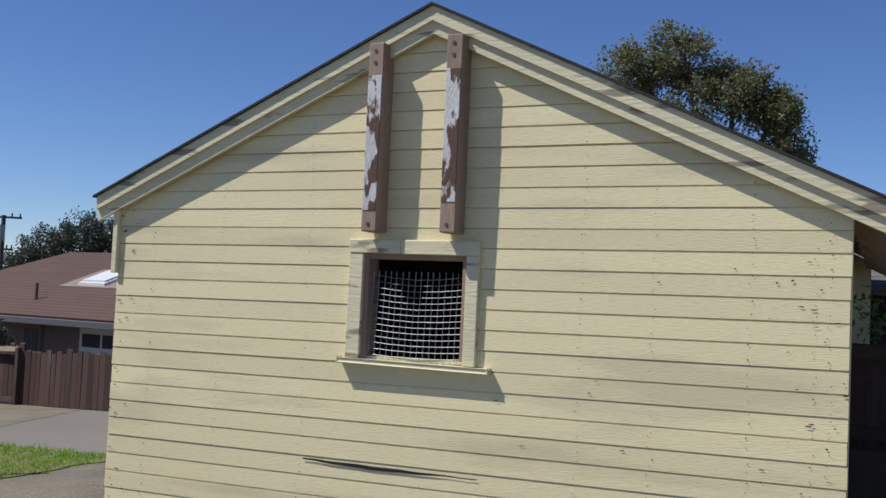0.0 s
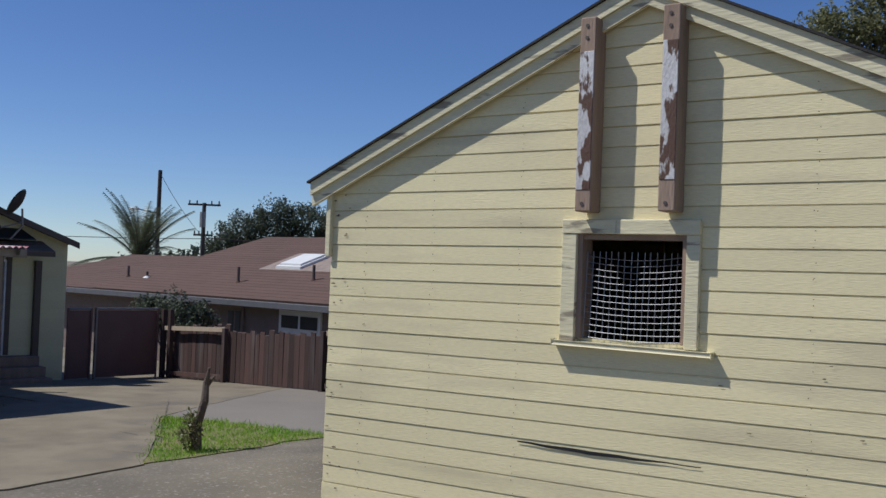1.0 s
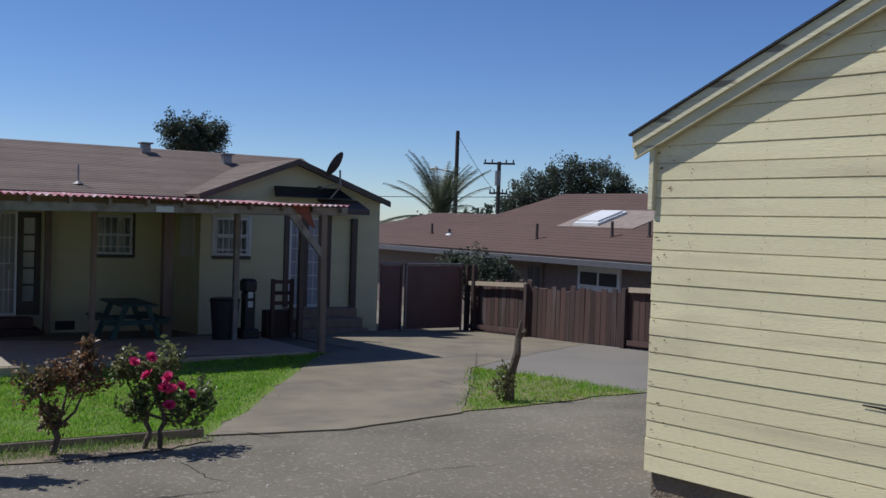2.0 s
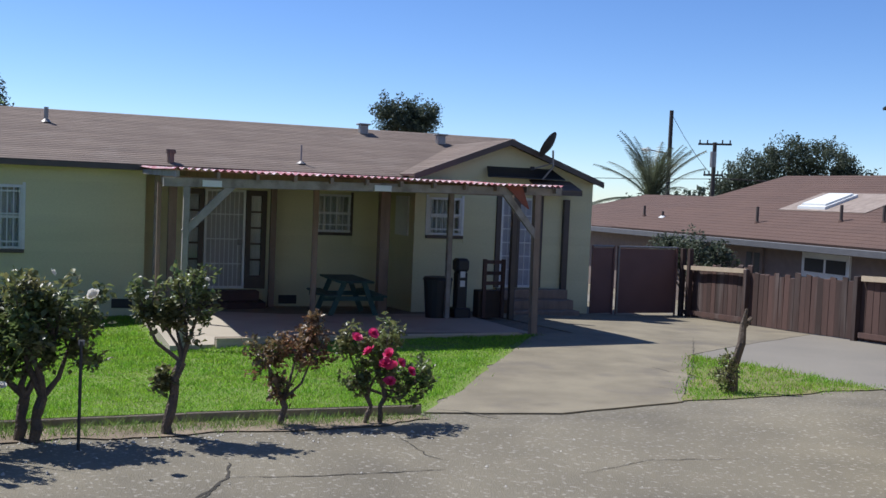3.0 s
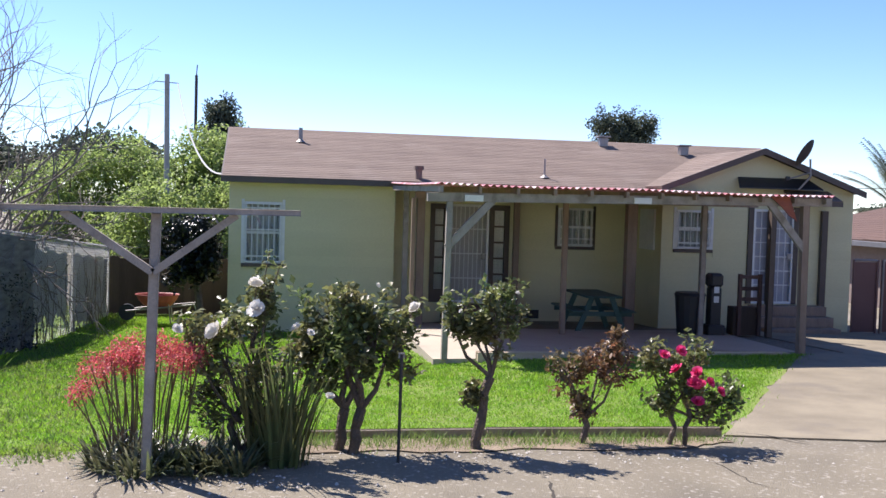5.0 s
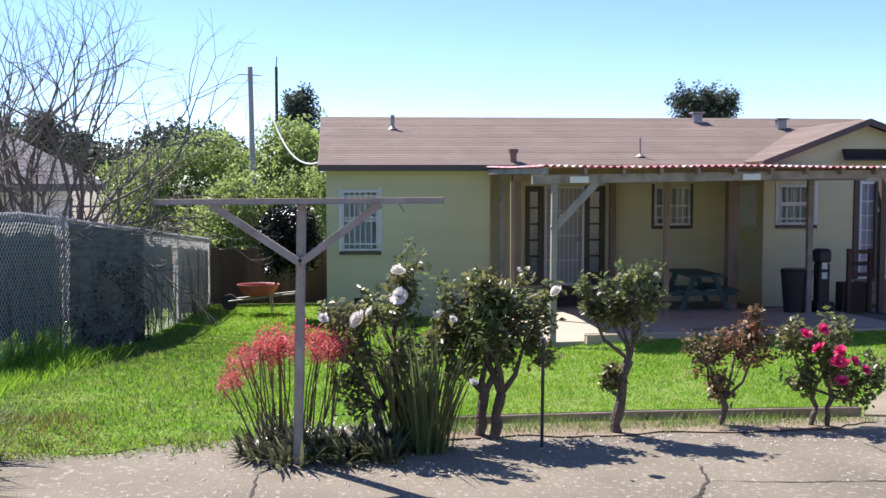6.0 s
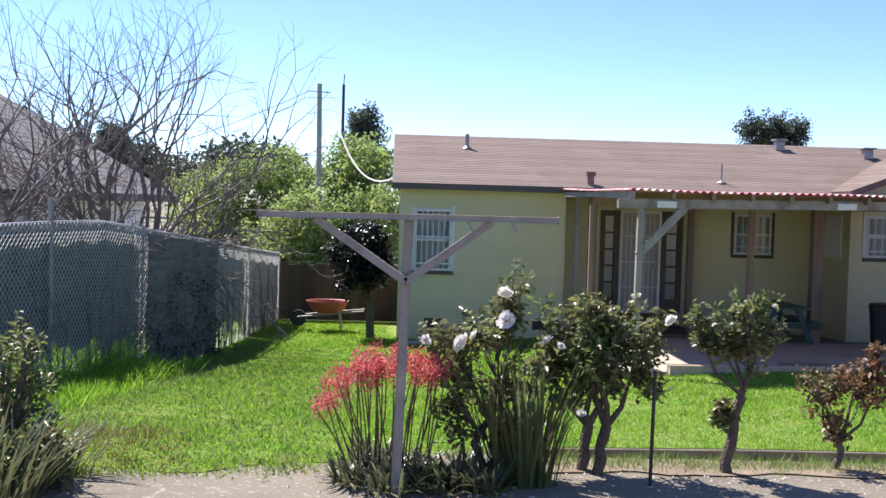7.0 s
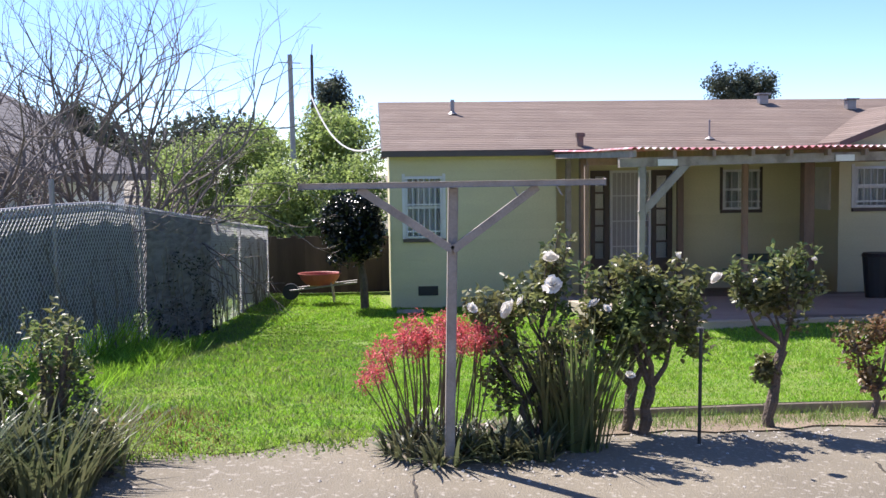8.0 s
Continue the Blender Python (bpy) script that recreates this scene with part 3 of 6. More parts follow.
def side_light(y0, y1):
    z0, z1 = D1[2], D1[3]
    s = part("side_light", box(B(), HR - 0.10, HR + 0.03, y0, y0 + 0.10, z0, z1), TRIM_BROWN, house, "narrow glazed side light with dark frame and five panes")
    part("frame", box(B(), HR - 0.10, HR + 0.03, y1 - 0.10, y1, z0, z1), TRIM_BROWN, s)
    part("frame", box(B(), HR - 0.10, HR + 0.03, y0 + 0.10, y1 - 0.10, z0, z0 + 0.28), TRIM_BROWN, s)
    part("frame", box(B(), HR - 0.10, HR + 0.03, y0 + 0.10, y1 - 0.10, z1 - 0.12, z1), TRIM_BROWN, s)
    a, b = z0 + 0.28, z1 - 0.12
    for i in range(1, 5):
        z = a + (b - a) * i / 5
        part("glazing_bar", box(B(), HR - 0.08, HR + 0.02, y0 + 0.10, y1 - 0.10, z - 0.02, z + 0.02), TRIM_BROWN, s)
    for i in range(5):
        pane_panel(s, HR - 0.03, y0 + 0.10, y1 - 0.10, a + (b - a) * i / 5 + 0.02, a + (b - a) * (i + 1) / 5 - 0.02)
    part("blind", box(B(), HR - 0.14, HR - 0.11, y0 + 0.06, y1 - 0.06, a - 0.02, b + 0.02), CURTAIN, s, "pale blind behind the panes")


side_light(2.53, 2.93)
side_light(3.84, 4.28)


def security_door(x, y0, y1, z0, z1, bars, rails, mesh):
    d = part("door", box(B(), x - 0.02, x + 0.03, y0, y0 + 0.05, z0, z1), WHITE, house, "white steel security door")
    part("stile", box(B(), x - 0.02, x + 0.03, y1 - 0.05, y1, z0, z1), WHITE, d)
    for z in (z0, z1 - 0.05):
        part("rail", box(B(), x - 0.02, x + 0.03, y0 + 0.05, y1 - 0.05, z, z + 0.05), WHITE, d)
    for i in range(bars):
        y = y0 + 0.05 + (y1 - y0 - 0.1) * (i + 1) / (bars + 1)
        part("grille_bar", rod(B(), (x, y, z0 + 0.05), (x, y, z1 - 0.05), 0.009, n=6), WHITE, d)
    for u in rails:
        z = z0 + (z1 - z0) * u
        part("grille_rail", box(B(), x - 0.01, x + 0.012, y0 + 0.05, y1 - 0.05, z - 0.012, z + 0.012), WHITE, d)
    part("panel", box(B(), x - 0.12, x - 0.08, y0, y1, z0, z1), mesh, d, "door leaf behind the grille")
    part("handle", box(B(), x + 0.03, x + 0.06, y1 - 0.16, y1 - 0.06, z0 + 0.95, z0 + 1.07, 0.005), METAL, d, "metal lock plate")


SCREEN = mat("grey_screen", (0.44, 0.42, 0.40), 0.8, (0.34, 0.33, 0.32), 3, 0.6, 90, 0.2, stretch=(1, 1, 0.1))
LILAC = mat("pale_door_paint", (0.42, 0.42, 0.46), 0.6, bump=0.1)
security_door(HR + 0.01, 2.95, 3.82, D1[2], D1[3], 7, (0.25, 0.5, 0.75), SCREEN)
security_door(HG + 0.01, D2[0], D2[1], D2[2], D2[3], 5, (0.2, 0.35, 0.5, 0.65, 0.8), LILAC)
part("door_post", box(B(), HG + 0.02, HG + 0.10, 9.41, 9.53, D2[2], D2[3]), TRIM_BROWN, house, "dark meeting post of the door")
for y in (9.05, 10.06):
    part("door_trim", box(B(), HG + 0.003, HG + 0.05, y - 0.06, y + 0.05, D2[2], D2[3] + 0.06), TRIM_BROWN, house)
part("down_pipe", box(B(), HG + 0.02, HG + 0.12, 10.60, 10.73, -0.48, 1.72), TRIM_BROWN, house, "dark square post by the steps")
bm = B()
prism(bm, [(HG, 8.72, 2.36), (HG, 10.28, 2.36), (HG + 0.36, 10.45, 2.14), (HG + 0.36, 8.6, 2.14)], (0, 0, 0.025))
part("awning", bm, BLACK, house, "dark slanted canopy over the gable")
roof_courses(house, SHINGLE, (HG + 0.62, 9.75, 1.90), (HG + 0.62, 10.75, 1.90), (HG + 0.0, 10.75, 2.12), (HG + 0.0, 9.75, 2.12), 0.02, 4, "small shingled canopy by the door")
part("awning_fascia", box(B(), HG + 0.60, HG + 0.63, 9.75, 10.75, 1.81, 1.895), TRIM_BROWN, house)
for i in range(3):
    part("step", box(B(), HG + 0.005, HG + 0.35 + 0.3 * (2 - i), 9.05, 10.65, -0.88 + 0.2 * i, -0.88 + 0.2 * (i + 1) - 0.002, 0.008), POSTWOOD, house, "dark wooden step")
for i in range(2):
    part("step", box(B(), HR + 0.005, HR + 0.4 + 0.3 * (1 - i), 2.9 - 0.1 * (1 - i), 4.1 + 0.1 * (1 - i), -0.94 + 0.21 * i, -0.94 + 0.21 * (i + 1) - 0.002, 0.008), FENCEWOOD, house, "reddish wooden step")
for x, y in ((HL, 1.25), (HL, -0.95), (HR, 4.8)):
    part("foundation_vent", box(B(), x + 0.003, x + 0.02, y - 0.2, y + 0.2, -0.83, -0.64), BLACK, house, "dark foundation vent")
# side window on the jog wall
part("window", box(B(), -21.3, -20.45, 7.06, 7.098, 0.8, 1.66), WHITE, house, "small barred side window")
for x, y0, y1 in ((HL, -1.7, 1.66), (HR, 1.68, 2.5), (HR, 4.31, 7.08), (HG, 7.1, 8.98), (HG, 10.13, 11.33)):
    zz = HB + 0.45
    while zz < 2.0:
        holes = [w for w, wx in ((W1, HL), (W2, HR), (W3, HG)) if wx == x and w[0] < y1 and w[1] > y0 and w[2] - 0.1 < zz + 0.2 and w[3] + 0.08 > zz]
        spans = [(y0, y1)] if not holes else [(y0, holes[0][0] - 0.065), (holes[0][1] + 0.065, y1)]
        for a, b in spans:
            bm = prism(B(), [(x + 0.001, a, zz), (x + 0.014, a, zz), (x + 0.006, a, zz + 0.195), (x + 0.001, a, zz + 0.195)], (0, b - a, 0))
            part("siding_board", bm, GREENWALL, house)
        zz += 0.2

# roof fittings
def roof_pipe(x, y, h, r, flash, material=METAL, cap=False):
    z = EZ + (EX - x) * SLOPE + 0.02
    p = part("roof_pipe", rod(B(), (x, y, z - 0.05), (x, y, z + h), r, n=10), material, house, "vent pipe through the roof")
    if flash:
        part("flashing", rod(B(), (x, y, z), (x, y, z + 0.06), flash, r * 1.1, n=10), METAL, p)
    if cap:
        part("cap", rod(B(), (x, y, z + h), (x, y, z + h + 0.08), r * 1.5, r * 1.4, n=10), material, p)


roof_pipe(-23.15, -0.27, 0.32, 0.045, 0.11)
roof_pipe(-20.8, 2.11, 0.18, 0.07, 0.0, SHINGLE, True)
roof_pipe(-21.15, 4.85, 0.40, 0.018, 0.11)
for x, y in ((-23.8, 6.96), (-23.3, 8.8)):
    z = EZ + (EX - x) * SLOPE
    v = part("roof_vent", box(B(), x - 0.1, x + 0.1, y - 0.1, y + 0.1, z, z + 0.22, 0.01), METAL, house, "boxy metal roof vent")
    part("cap", box(B(), x - 0.15, x + 0.15, y - 0.15, y + 0.15, z + 0.223, z + 0.26, 0.006), METAL, v)

DISH = mat("dark_grey_dish_paint", (0.045, 0.045, 0.05), 0.7, (0.08, 0.07, 0.065), 5, 0.6, 50, 0.1)
# satellite dish on the gable
dish = thing("satellite_dish", (-19.6, 9.98, 2.3), "grey satellite dish on a bent mast above the gable", "satellite dish")
part("mast", rod(rod(B(), (-19.75, 9.9, 2.14), (-19.62, 10.08, 2.42), 0.022), (-19.62, 10.08, 2.42), (-19.6, 10.05, 2.78), 0.022), METAL, dish)
bm = B()
rings, seg = 6, 24
prev = None
for i in range(rings + 1):
    r = 0.31 * i / rings
    row = [bm.verts.new((r * math.cos(2 * math.pi * j / seg), r * math.sin(2 * math.pi * j / seg), 0.25 * (r / 0.31) ** 2 * 0.31)) for j in range(seg if i else 1)]
    if prev:
        for j in range(seg):
            if len(prev) == 1:
                bm.faces.new((prev[0], row[j], row[(j + 1) % seg]))
            else:
                bm.faces.new((prev[j], row[j], row[(j + 1) % seg], prev[(j + 1) % seg]))
    prev = row
bmesh.ops.solidify(bm, geom=bm.faces[:], thickness=0.012)
bmesh.ops.transform(bm, matrix=look((-19.58, 9.98, 2.87), (-20.18, 9.38, 3.37)) @ pose(0, 0, 0, 180), verts=bm.verts)
part("reflector", bm, DISH, dish, "grey dish reflector")
part("feed_arm", rod(B(), (-19.6, 10.06, 2.5), (-19.65, 9.62, 2.36), 0.014), METAL, dish)
part("feed_horn", box(B(), -19.70, -19.62, 9.56, 9.64, 2.33, 2.41, 0.01), BLACK, dish)

# ---- porch ----
PF0, PF1 = (-14.45, 1.55), (-15.15, 7.75)


def front_x(y):
    return PF0[0] + (PF1[0] - PF0[0]) * (y - PF0[1]) / (PF1[1] - PF0[1])


def slab_at(x):
    return profile(((14.3, -0.59), (15.2, -0.60), (18.0, -0.67), (21.9, -0.95)), -x)


slab_z = -0.67
PORCHFLOOR = mat("pale_porch_concrete", (0.42, 0.365, 0.285), 0.9, (0.34, 0.295, 0.23), 0.8, 0.8, 60, 0.4, stain=(0.26, 0.22, 0.17), stain_scale=1.1, stain_amount=0.5)
PALEWOOD = mat("sun_bleached_timber", (0.52, 0.42, 0.30), 0.85, (0.42, 0.33, 0.23), 4, 0.8, 50, 0.4, stretch=(1, 0.2, 1))
bm = B()
rows = []
for x0, ya, yb in ((None, 1.55, 7.75), (-18.0, 1.55, 7.75), (HG, 1.55, 7.75), (HL, 1.55, 7.09), (HR, 1.67, 7.09)):
    xa, xb = (front_x(ya), front_x(yb)) if x0 is None else (x0, x0)
    rows.append([bm.verts.new(p) for p in ((xa, ya, slab_at(xa)), (xb, yb, slab_at(xb)), (xb, yb, slab_at(xb) - 0.3), (xa, ya, slab_at(xa) - 0.3))])
for ra, rb in zip(rows, rows[1:]):
    for k in range(4):
        bm.faces.new((ra[k], ra[(k + 1) % 4], rb[(k + 1) % 4], rb[k]))
bm.faces.new(rows[0])
bm.faces.new(rows[-1][::-1])
bmesh.ops.recalc_face_normals(bm, faces=bm.faces)
slab = solid("porch_slab", bm, PORCHFLOOR, "tan concrete porch slab", "porch floor", kind="structure")
bm = B()
beam(bm, (front_x(2.2) + 0.07, 2.2, -0.57), (front_x(7.3) + 0.07, 7.3, -0.63), 0.11, 0.16, bevel=0.01)
timber_edge = solid("edging_timber", bm, PALEWOOD, "sunlit timber lying along the porch edge", "edging")

porch = thing("porch", (-17.8, 4.8, slab_z), "timber porch with red corrugated roof and crooked posts", "porch")


def corrugated(y0, y1, xb, zb):
    n = int((y1 - y0) / 0.019)
    verts, faces = [], []
    for i in range(n + 1):
        y = y0 + (y1 - y0) * i / n
        w = 0.016 * math.sin(2 * math.pi * y / 0.11)
        xf = front_x(y) + 0.22
        for lift in (0.0, 0.004):
            for u in (0, 0.5, 1):
                sag = -0.02 * math.sin(math.pi * u)
                verts.append((xf + (xb - xf) * u, y, 1.925 + (zb - 1.925) * u + w + lift + sag + 0.01 * math.sin(y * 1.7)))
    for i in range(n):
        a, b = i * 6, (i + 1) * 6
        for u in range(2):
            faces.append((a + 3 + u, b + 3 + u, b + 4 + u, a + 4 + u))
            faces.append((a + u, a + 1 + u, b + 1 + u, b + u))
        faces.append((a, b, b + 3, a + 3))
        faces.append((a + 2, a + 5, b + 5, b + 2))
    return raw("roof_sheet", verts, faces, REDROOF)


part("roof_sheet", corrugated(1.5, 7.0, -20.57, 2.03), REDROOF, porch, "faded red corrugated sheet")
part("roof_sheet", corrugated(7.0, 7.95, HG + 0.02, 2.02), REDROOF, porch)
for i in range(12):
    y = 1.58 + 0.57 * i
    xb = -20.55 if y < 6.9 else HG + 0.01
    part("rafter", beam(B(), (front_x(y) + 0.18, y, 1.855), (xb, y, 1.93), 0.045, 0.09), GREYWOOD if i in (0, 11) else POSTWOOD, porch)
part("front_beam", beam(B(), (front_x(1.4), 1.4, 1.735), (front_x(8.0), 8.0, 1.84), 0.09, 0.12, bevel=0.006), GREYWOOD, porch, "grey weathered front beam")
part("middle_beam", beam(B(), (-18.1, 1.7, 1.79), (-18.1, 8.2, 1.80), 0.09, 0.12), POSTWOOD, porch)


def post(x, y, w, material, top=1.66, lean=(0, 0), label=""):
    part("post", beam(B(), (x, y, slab_at(x) - 0.01), (x + lean[0], y + lean[1], top), w, w, up=(1, 0, 0), bevel=0.006), material, porch, label)


post(front_x(1.71), 1.71, 0.085, GREYWOOD, 1.69, (0, 0.02), "grey weathered post")
post(front_x(7.58), 7.58, 0.11, POSTWOOD, 1.78, (0, -0.03), "dark brown post")
post(-17.95, 1.66, 0.07, POSTWOOD, 1.73)
post(-17.95, 4.44, 0.09, POSTWOOD, 1.73)
post(-17.95, 7.09, 0.09, GREYWOOD, 1.74)
post(-17.85, 8.40, 0.10, TRIM_BROWN, 1.78, (0, 0), "dark post before the door")
post(-19.7, 6.30, 0.20, POSTWOOD, 1.85, (0, 0), "thick dark brown post")
post(-20.7, 2.16, 0.16, POSTWOOD, 1.9)
post(-20.75, 1.86, 0.10, GREYWOOD, 1.9)
post(-21.6, 4.38, 0.12, POSTWOOD, 1.9)
part("brace", beam(B(), (front_x(1.7) + 0.02, 1.70, 1.02), (front_x(2.4) + 0.02, 2.40, 1.75), 0.05, 0.11), GREYWOOD, porch, "diagonal brace")
part("brace", beam(B(), (front_x(7.55) + 0.02, 7.58, 1.05), (front_x(6.9) + 0.02, 6.9, 1.80), 0.05, 0.11), GREYWOOD, porch)
RUST = mat("rust_red_cloth", (0.30, 0.09, 0.05), 0.9, (0.2, 0.06, 0.04), 9, 0.8, 40, 0.4)
for y, z in ((1.94, 1.69), (4.58, 1.73)):
    part("pale_block", box(B(), front_x(y) + 0.05, front_x(y) + 0.075, y, y + 0.27, z, z + 0.09), WHITE, porch, "pale patched block on the beam")
bm = B()
prism(bm, [(front_x(7.0) + 0.06, 6.86, 1.93), (front_x(7.0) + 0.06, 7.2, 1.93), (front_x(7.0) + 0.09, 7.24, 1.78), (front_x(7.0) + 0.08, 7.34, 1.53), (front_x(7.0) + 0.11, 7.18, 1.62), (front_x(7.0) + 0.1, 7.05, 1.76)], (0.02, 0, 0))
part("rag", bm, RUST, porch, "rust-coloured rag hanging from the beam")

# ---- things on the porch ----
GREENPAINT = mat("faded_green_paint", (0.045, 0.10, 0.085), 0.7, (0.06, 0.11, 0.095), 6, 0.7, 50, 0.2)
tx, ty = -19.6, 5.52
slab_z = slab_at(tx)
table = thing("picnic_table", (tx, ty, slab_z), "faded green wooden picnic table on the porch", "picnic table")
for i in range(5):
    part("top_board", box(B(), tx - 0.8, tx + 0.8, ty - 0.36 + 0.145 * i, ty - 0.36 + 0.145 * i + 0.135, slab_z + 0.70, slab_z + 0.74, 0.004), GREENPAINT, table)
for s in (-1, 1):
    for i in range(2):
        y = ty + s * (0.42 + 0.145 * i)
        part("seat_board", box(B(), tx - 0.8, tx + 0.8, y - 0.068, y + 0.068, slab_z + 0.42, slab_z + 0.455, 0.004), GREENPAINT, table)
    x = tx + s * 0.55
    part("cross_rail", box(B(), x - 0.02, x + 0.02, ty - 0.63, ty + 0.63, slab_z + 0.33, slab_z + 0.418), GREENPAINT, table)
    for q in (-1, 1):
        part("leg", beam(B(), (x + 0.045, ty + q * 0.48, slab_z + 0.0), (x + 0.045, ty + q * 0.2, slab_z + 0.70), 0.04, 0.1, up=(0, 1, 0)), GREENPAINT, table)

slab_z = slab_at(-18.2)
bin_ = thing("rubbish_bin", (-18.2, 6.98, slab_z), "black plastic wheeled bin beside the wall", "bin")
bm = B()
rod(bm, (-18.2, 6.98, slab_z), (-18.2, 6.98, slab_z + 0.74), 0.22, 0.28, 16)
part("body", bm, BLACK, bin_)
part("lid", rod(B(), (-18.2, 6.98, slab_z + 0.743), (-18.2, 6.98, slab_z + 0.80), 0.30, 0.27, 16), BLACK, bin_)

# unidentified upright object, built as a plain machine with a head
heater = thing("upright_machine", (-18.2, 7.45, slab_z), "dark upright machine with pale label panels", "machine")
part("body", box(B(), -18.3, -18.08, 7.34, 7.56, slab_z, slab_z + 0.9, 0.02), BLACK, heater)
part("head", box(B(), -18.34, -18.06, 7.31, 7.59, slab_z + 0.903, slab_z + 1.17, 0.05), BLACK, heater)
for z in (0.62, 0.8):
    part("panel", box(B(), -18.077, -18.07, 7.4, 7.5, slab_z + z, slab_z + z + 0.12), WHITE, heater, "pale label panel")
part("base", box(B(), -18.36, -18.0, 7.28, 7.62, slab_z + 0.0, slab_z + 0.2, 0.02), BLACK, heater)

gate2 = thing("stair_gate", (-18.1, 8.1, slab_z), "small red-brown wooden railing by the steps", "railing")
for y in (7.88, 8.28):
    part("post", box(B(), -18.12, -18.05, y, y + 0.07, slab_z, slab_z + 1.17, 0.004), FENCEWOOD, gate2)
for z in (0.66, 0.86, 1.08):
    part("rail", box(B(), -18.11, -18.06, 7.95, 8.28, slab_z + z, slab_z + z + 0.07), FENCEWOOD, gate2)
part("planter", box(B(), -18.4, -18.125, 7.82, 8.33, slab_z, slab_z + 0.54, 0.01), OLDFENCE, gate2)

# the house and all on its porch stand nearer and a little higher
HOUSE_SET = pose(0, 0, 0.165) @ Matrix.Diagonal((0.935, 0.935, 0.935, 1))
for ob in (house, dish, porch, slab, timber_edge, table, bin_, heater, gate2):
    ob.matrix_basis = HOUSE_SET @ ob.matrix_basis

# ---- fence and gate by the driveway ----
fence = thing("board_fence", (-13, 12.9, -0.7), "weathered red-brown board fence by the driveway", "fence")
rng = random.Random(8)
x = -18.55
while x < -6.4:
    w = rng.uniform(0.135, 0.16)
    gz = ground_z(x, 12.9)
    sect = 0.0 if x < -16.4 else 0.08
    h = 1.15 - sect + rng.gauss(0, 0.03) - (0.12 if rng.random() < 0.06 else 0)
    yy = 12.9 + (0.05 if x < -16.4 else 0) + rng.uniform(-0.006, 0.006)
    bm = B()
    box(bm, x, x + w - 0.008, yy - 0.011, yy + 0.011, gz + 0.03, gz + h)
    for v in bm.verts:
        if v.co.z > gz + 0.5:
            v.co.x += rng.uniform(-0.012, 0.012)
            v.co.z += rng.uniform(-0.02, 0.02)
    part("board", bm, FENCEWOOD, fence)
    x += w
for x0, x1 in ((-18.6, -16.4), (-13.3, -10.6)):
    for z in (0.12, 1.09):
        part("rail", beam(B(), (x0, 12.84, ground_z(x0, 12.8) + z), (x1, 12.84, ground_z(x1, 12.8) + z), 0.05, 0.09), FENCEWOOD if z < 1 else PALEWOOD, fence)
for x in (-18.62, -18.35, -16.4, -13.4, -10.5):
    part("post", box(B(), x - 0.05, x + 0.05, 12.79, 12.885, ground_z(x, 12.8) - 0.02, ground_z(x, 12.8) + (1.5 if x < -18 else 1.12), 0.005), FENCEWOOD, fence)

gate = thing("driveway_gate", (-18.8, 12.0, -0.72), "red-brown sheet gate in a pipe frame beside the house", "gate")
for y0, y1 in ((10.66, 11.22), (11.28, 12.80)):
    g = part("leaf", box(B(), -18.82, -18.80, y0 + 0.03, y1 - 0.03, -0.62, 0.78), GATE, gate)
    for y in (y0 + 0.02, y1 - 0.02):
        part("pipe", rod(B(), (-18.78, y, -0.72), (-18.78, y, 0.83), 0.024), GATE, g)
    part("pipe", rod(B(), (-18.78, y0 + 0.02, 0.82), (-18.78, y1 - 0.02, 0.82), 0.02), METAL, g)
part("latch_pipe", rod(B(), (-18.74, 11.30, -0.74), (-18.74, 11.30, 0.84), 0.022), METAL, gate, "bare metal drop bolt")

# ---- neighbouring house with the red-brown roof ----
nb = thing("neighbour_house", (-20, 18, -0.8), "single-storey house with red-brown shingle roof and white skylight", "house")
rng = random.Random(5)
NE, NZ = 15.5, 1.0
part("wall", box(B(), -33, -8, 16.0, 16.2, -1.0, NZ), PLASTER, nb, "mauve stucco wall")
part("wall", box(B(), -33, -8, 23.5, 23.7, -1.0, NZ), PLASTER, nb)
roof_courses(nb, SHINGLE_RED, (-32.5, NE, NZ), (-25.5, NE, NZ), (-25.5, 19.5, 2.06), (-31, 19.5, 2.06), 0.03, 20)
roof_courses(nb, SHINGLE_RED, (-26.4, NE, NZ + 0.02), (-7, NE, NZ + 0.02), (-7, 20.5, 2.75), (-24.8, 20.5, 2.75), 0.03, 26, "red-brown shingle roof")
roof_courses(nb, SHINGLE_RED, (-7, 25.5, NZ), (-33, 25.5, NZ), (-24.8, 20.5, 2.74), (-7, 20.5, 2.74), 0.03, 10)
bm = B()
prism(bm, [(-24.8, 20.5, 2.75), (-28.4, 20.2, 2.02), (-25.75, 17.4, 1.62)], (0, 0, -0.03))
part("roof", bm, SHINGLE_RED, nb)
bm = B()
prism(bm, [(-32.5, NE, NZ), (-31, 19.5, 2.06), (-33.5, 21, 1.2)], (0, 0, -0.03))
part("roof", bm, SHINGLE_RED, nb)
part("gutter", box(B(), -32.5, -7, NE - 0.06, NE + 0.02, NZ - 0.15, NZ - 0.0, 0.01), GREYTRIM, nb, "grey gutter and fascia")
part("soffit", box(B(), -32.4, -7.1, NE + 0.03, 16.0, NZ - 0.06, NZ - 0.03), GREYTRIM, nb)


def nb_roof(x, y):
    return NZ + 0.02 + (y - NE) * (1.73 / 5.0) + 0.04


def slant(bm, x0, x1, y0, y1, lift0, lift1):
    pts = [(x0, y0, nb_roof(x0, y0) + lift0), (x1, y0, nb_roof(x1, y0) + lift0), (x1, y1, nb_roof(x1, y1) + lift0), (x0, y1, nb_roof(x0, y1) + lift0)]
    return prism(bm, pts, (0, 0, lift1 - lift0))


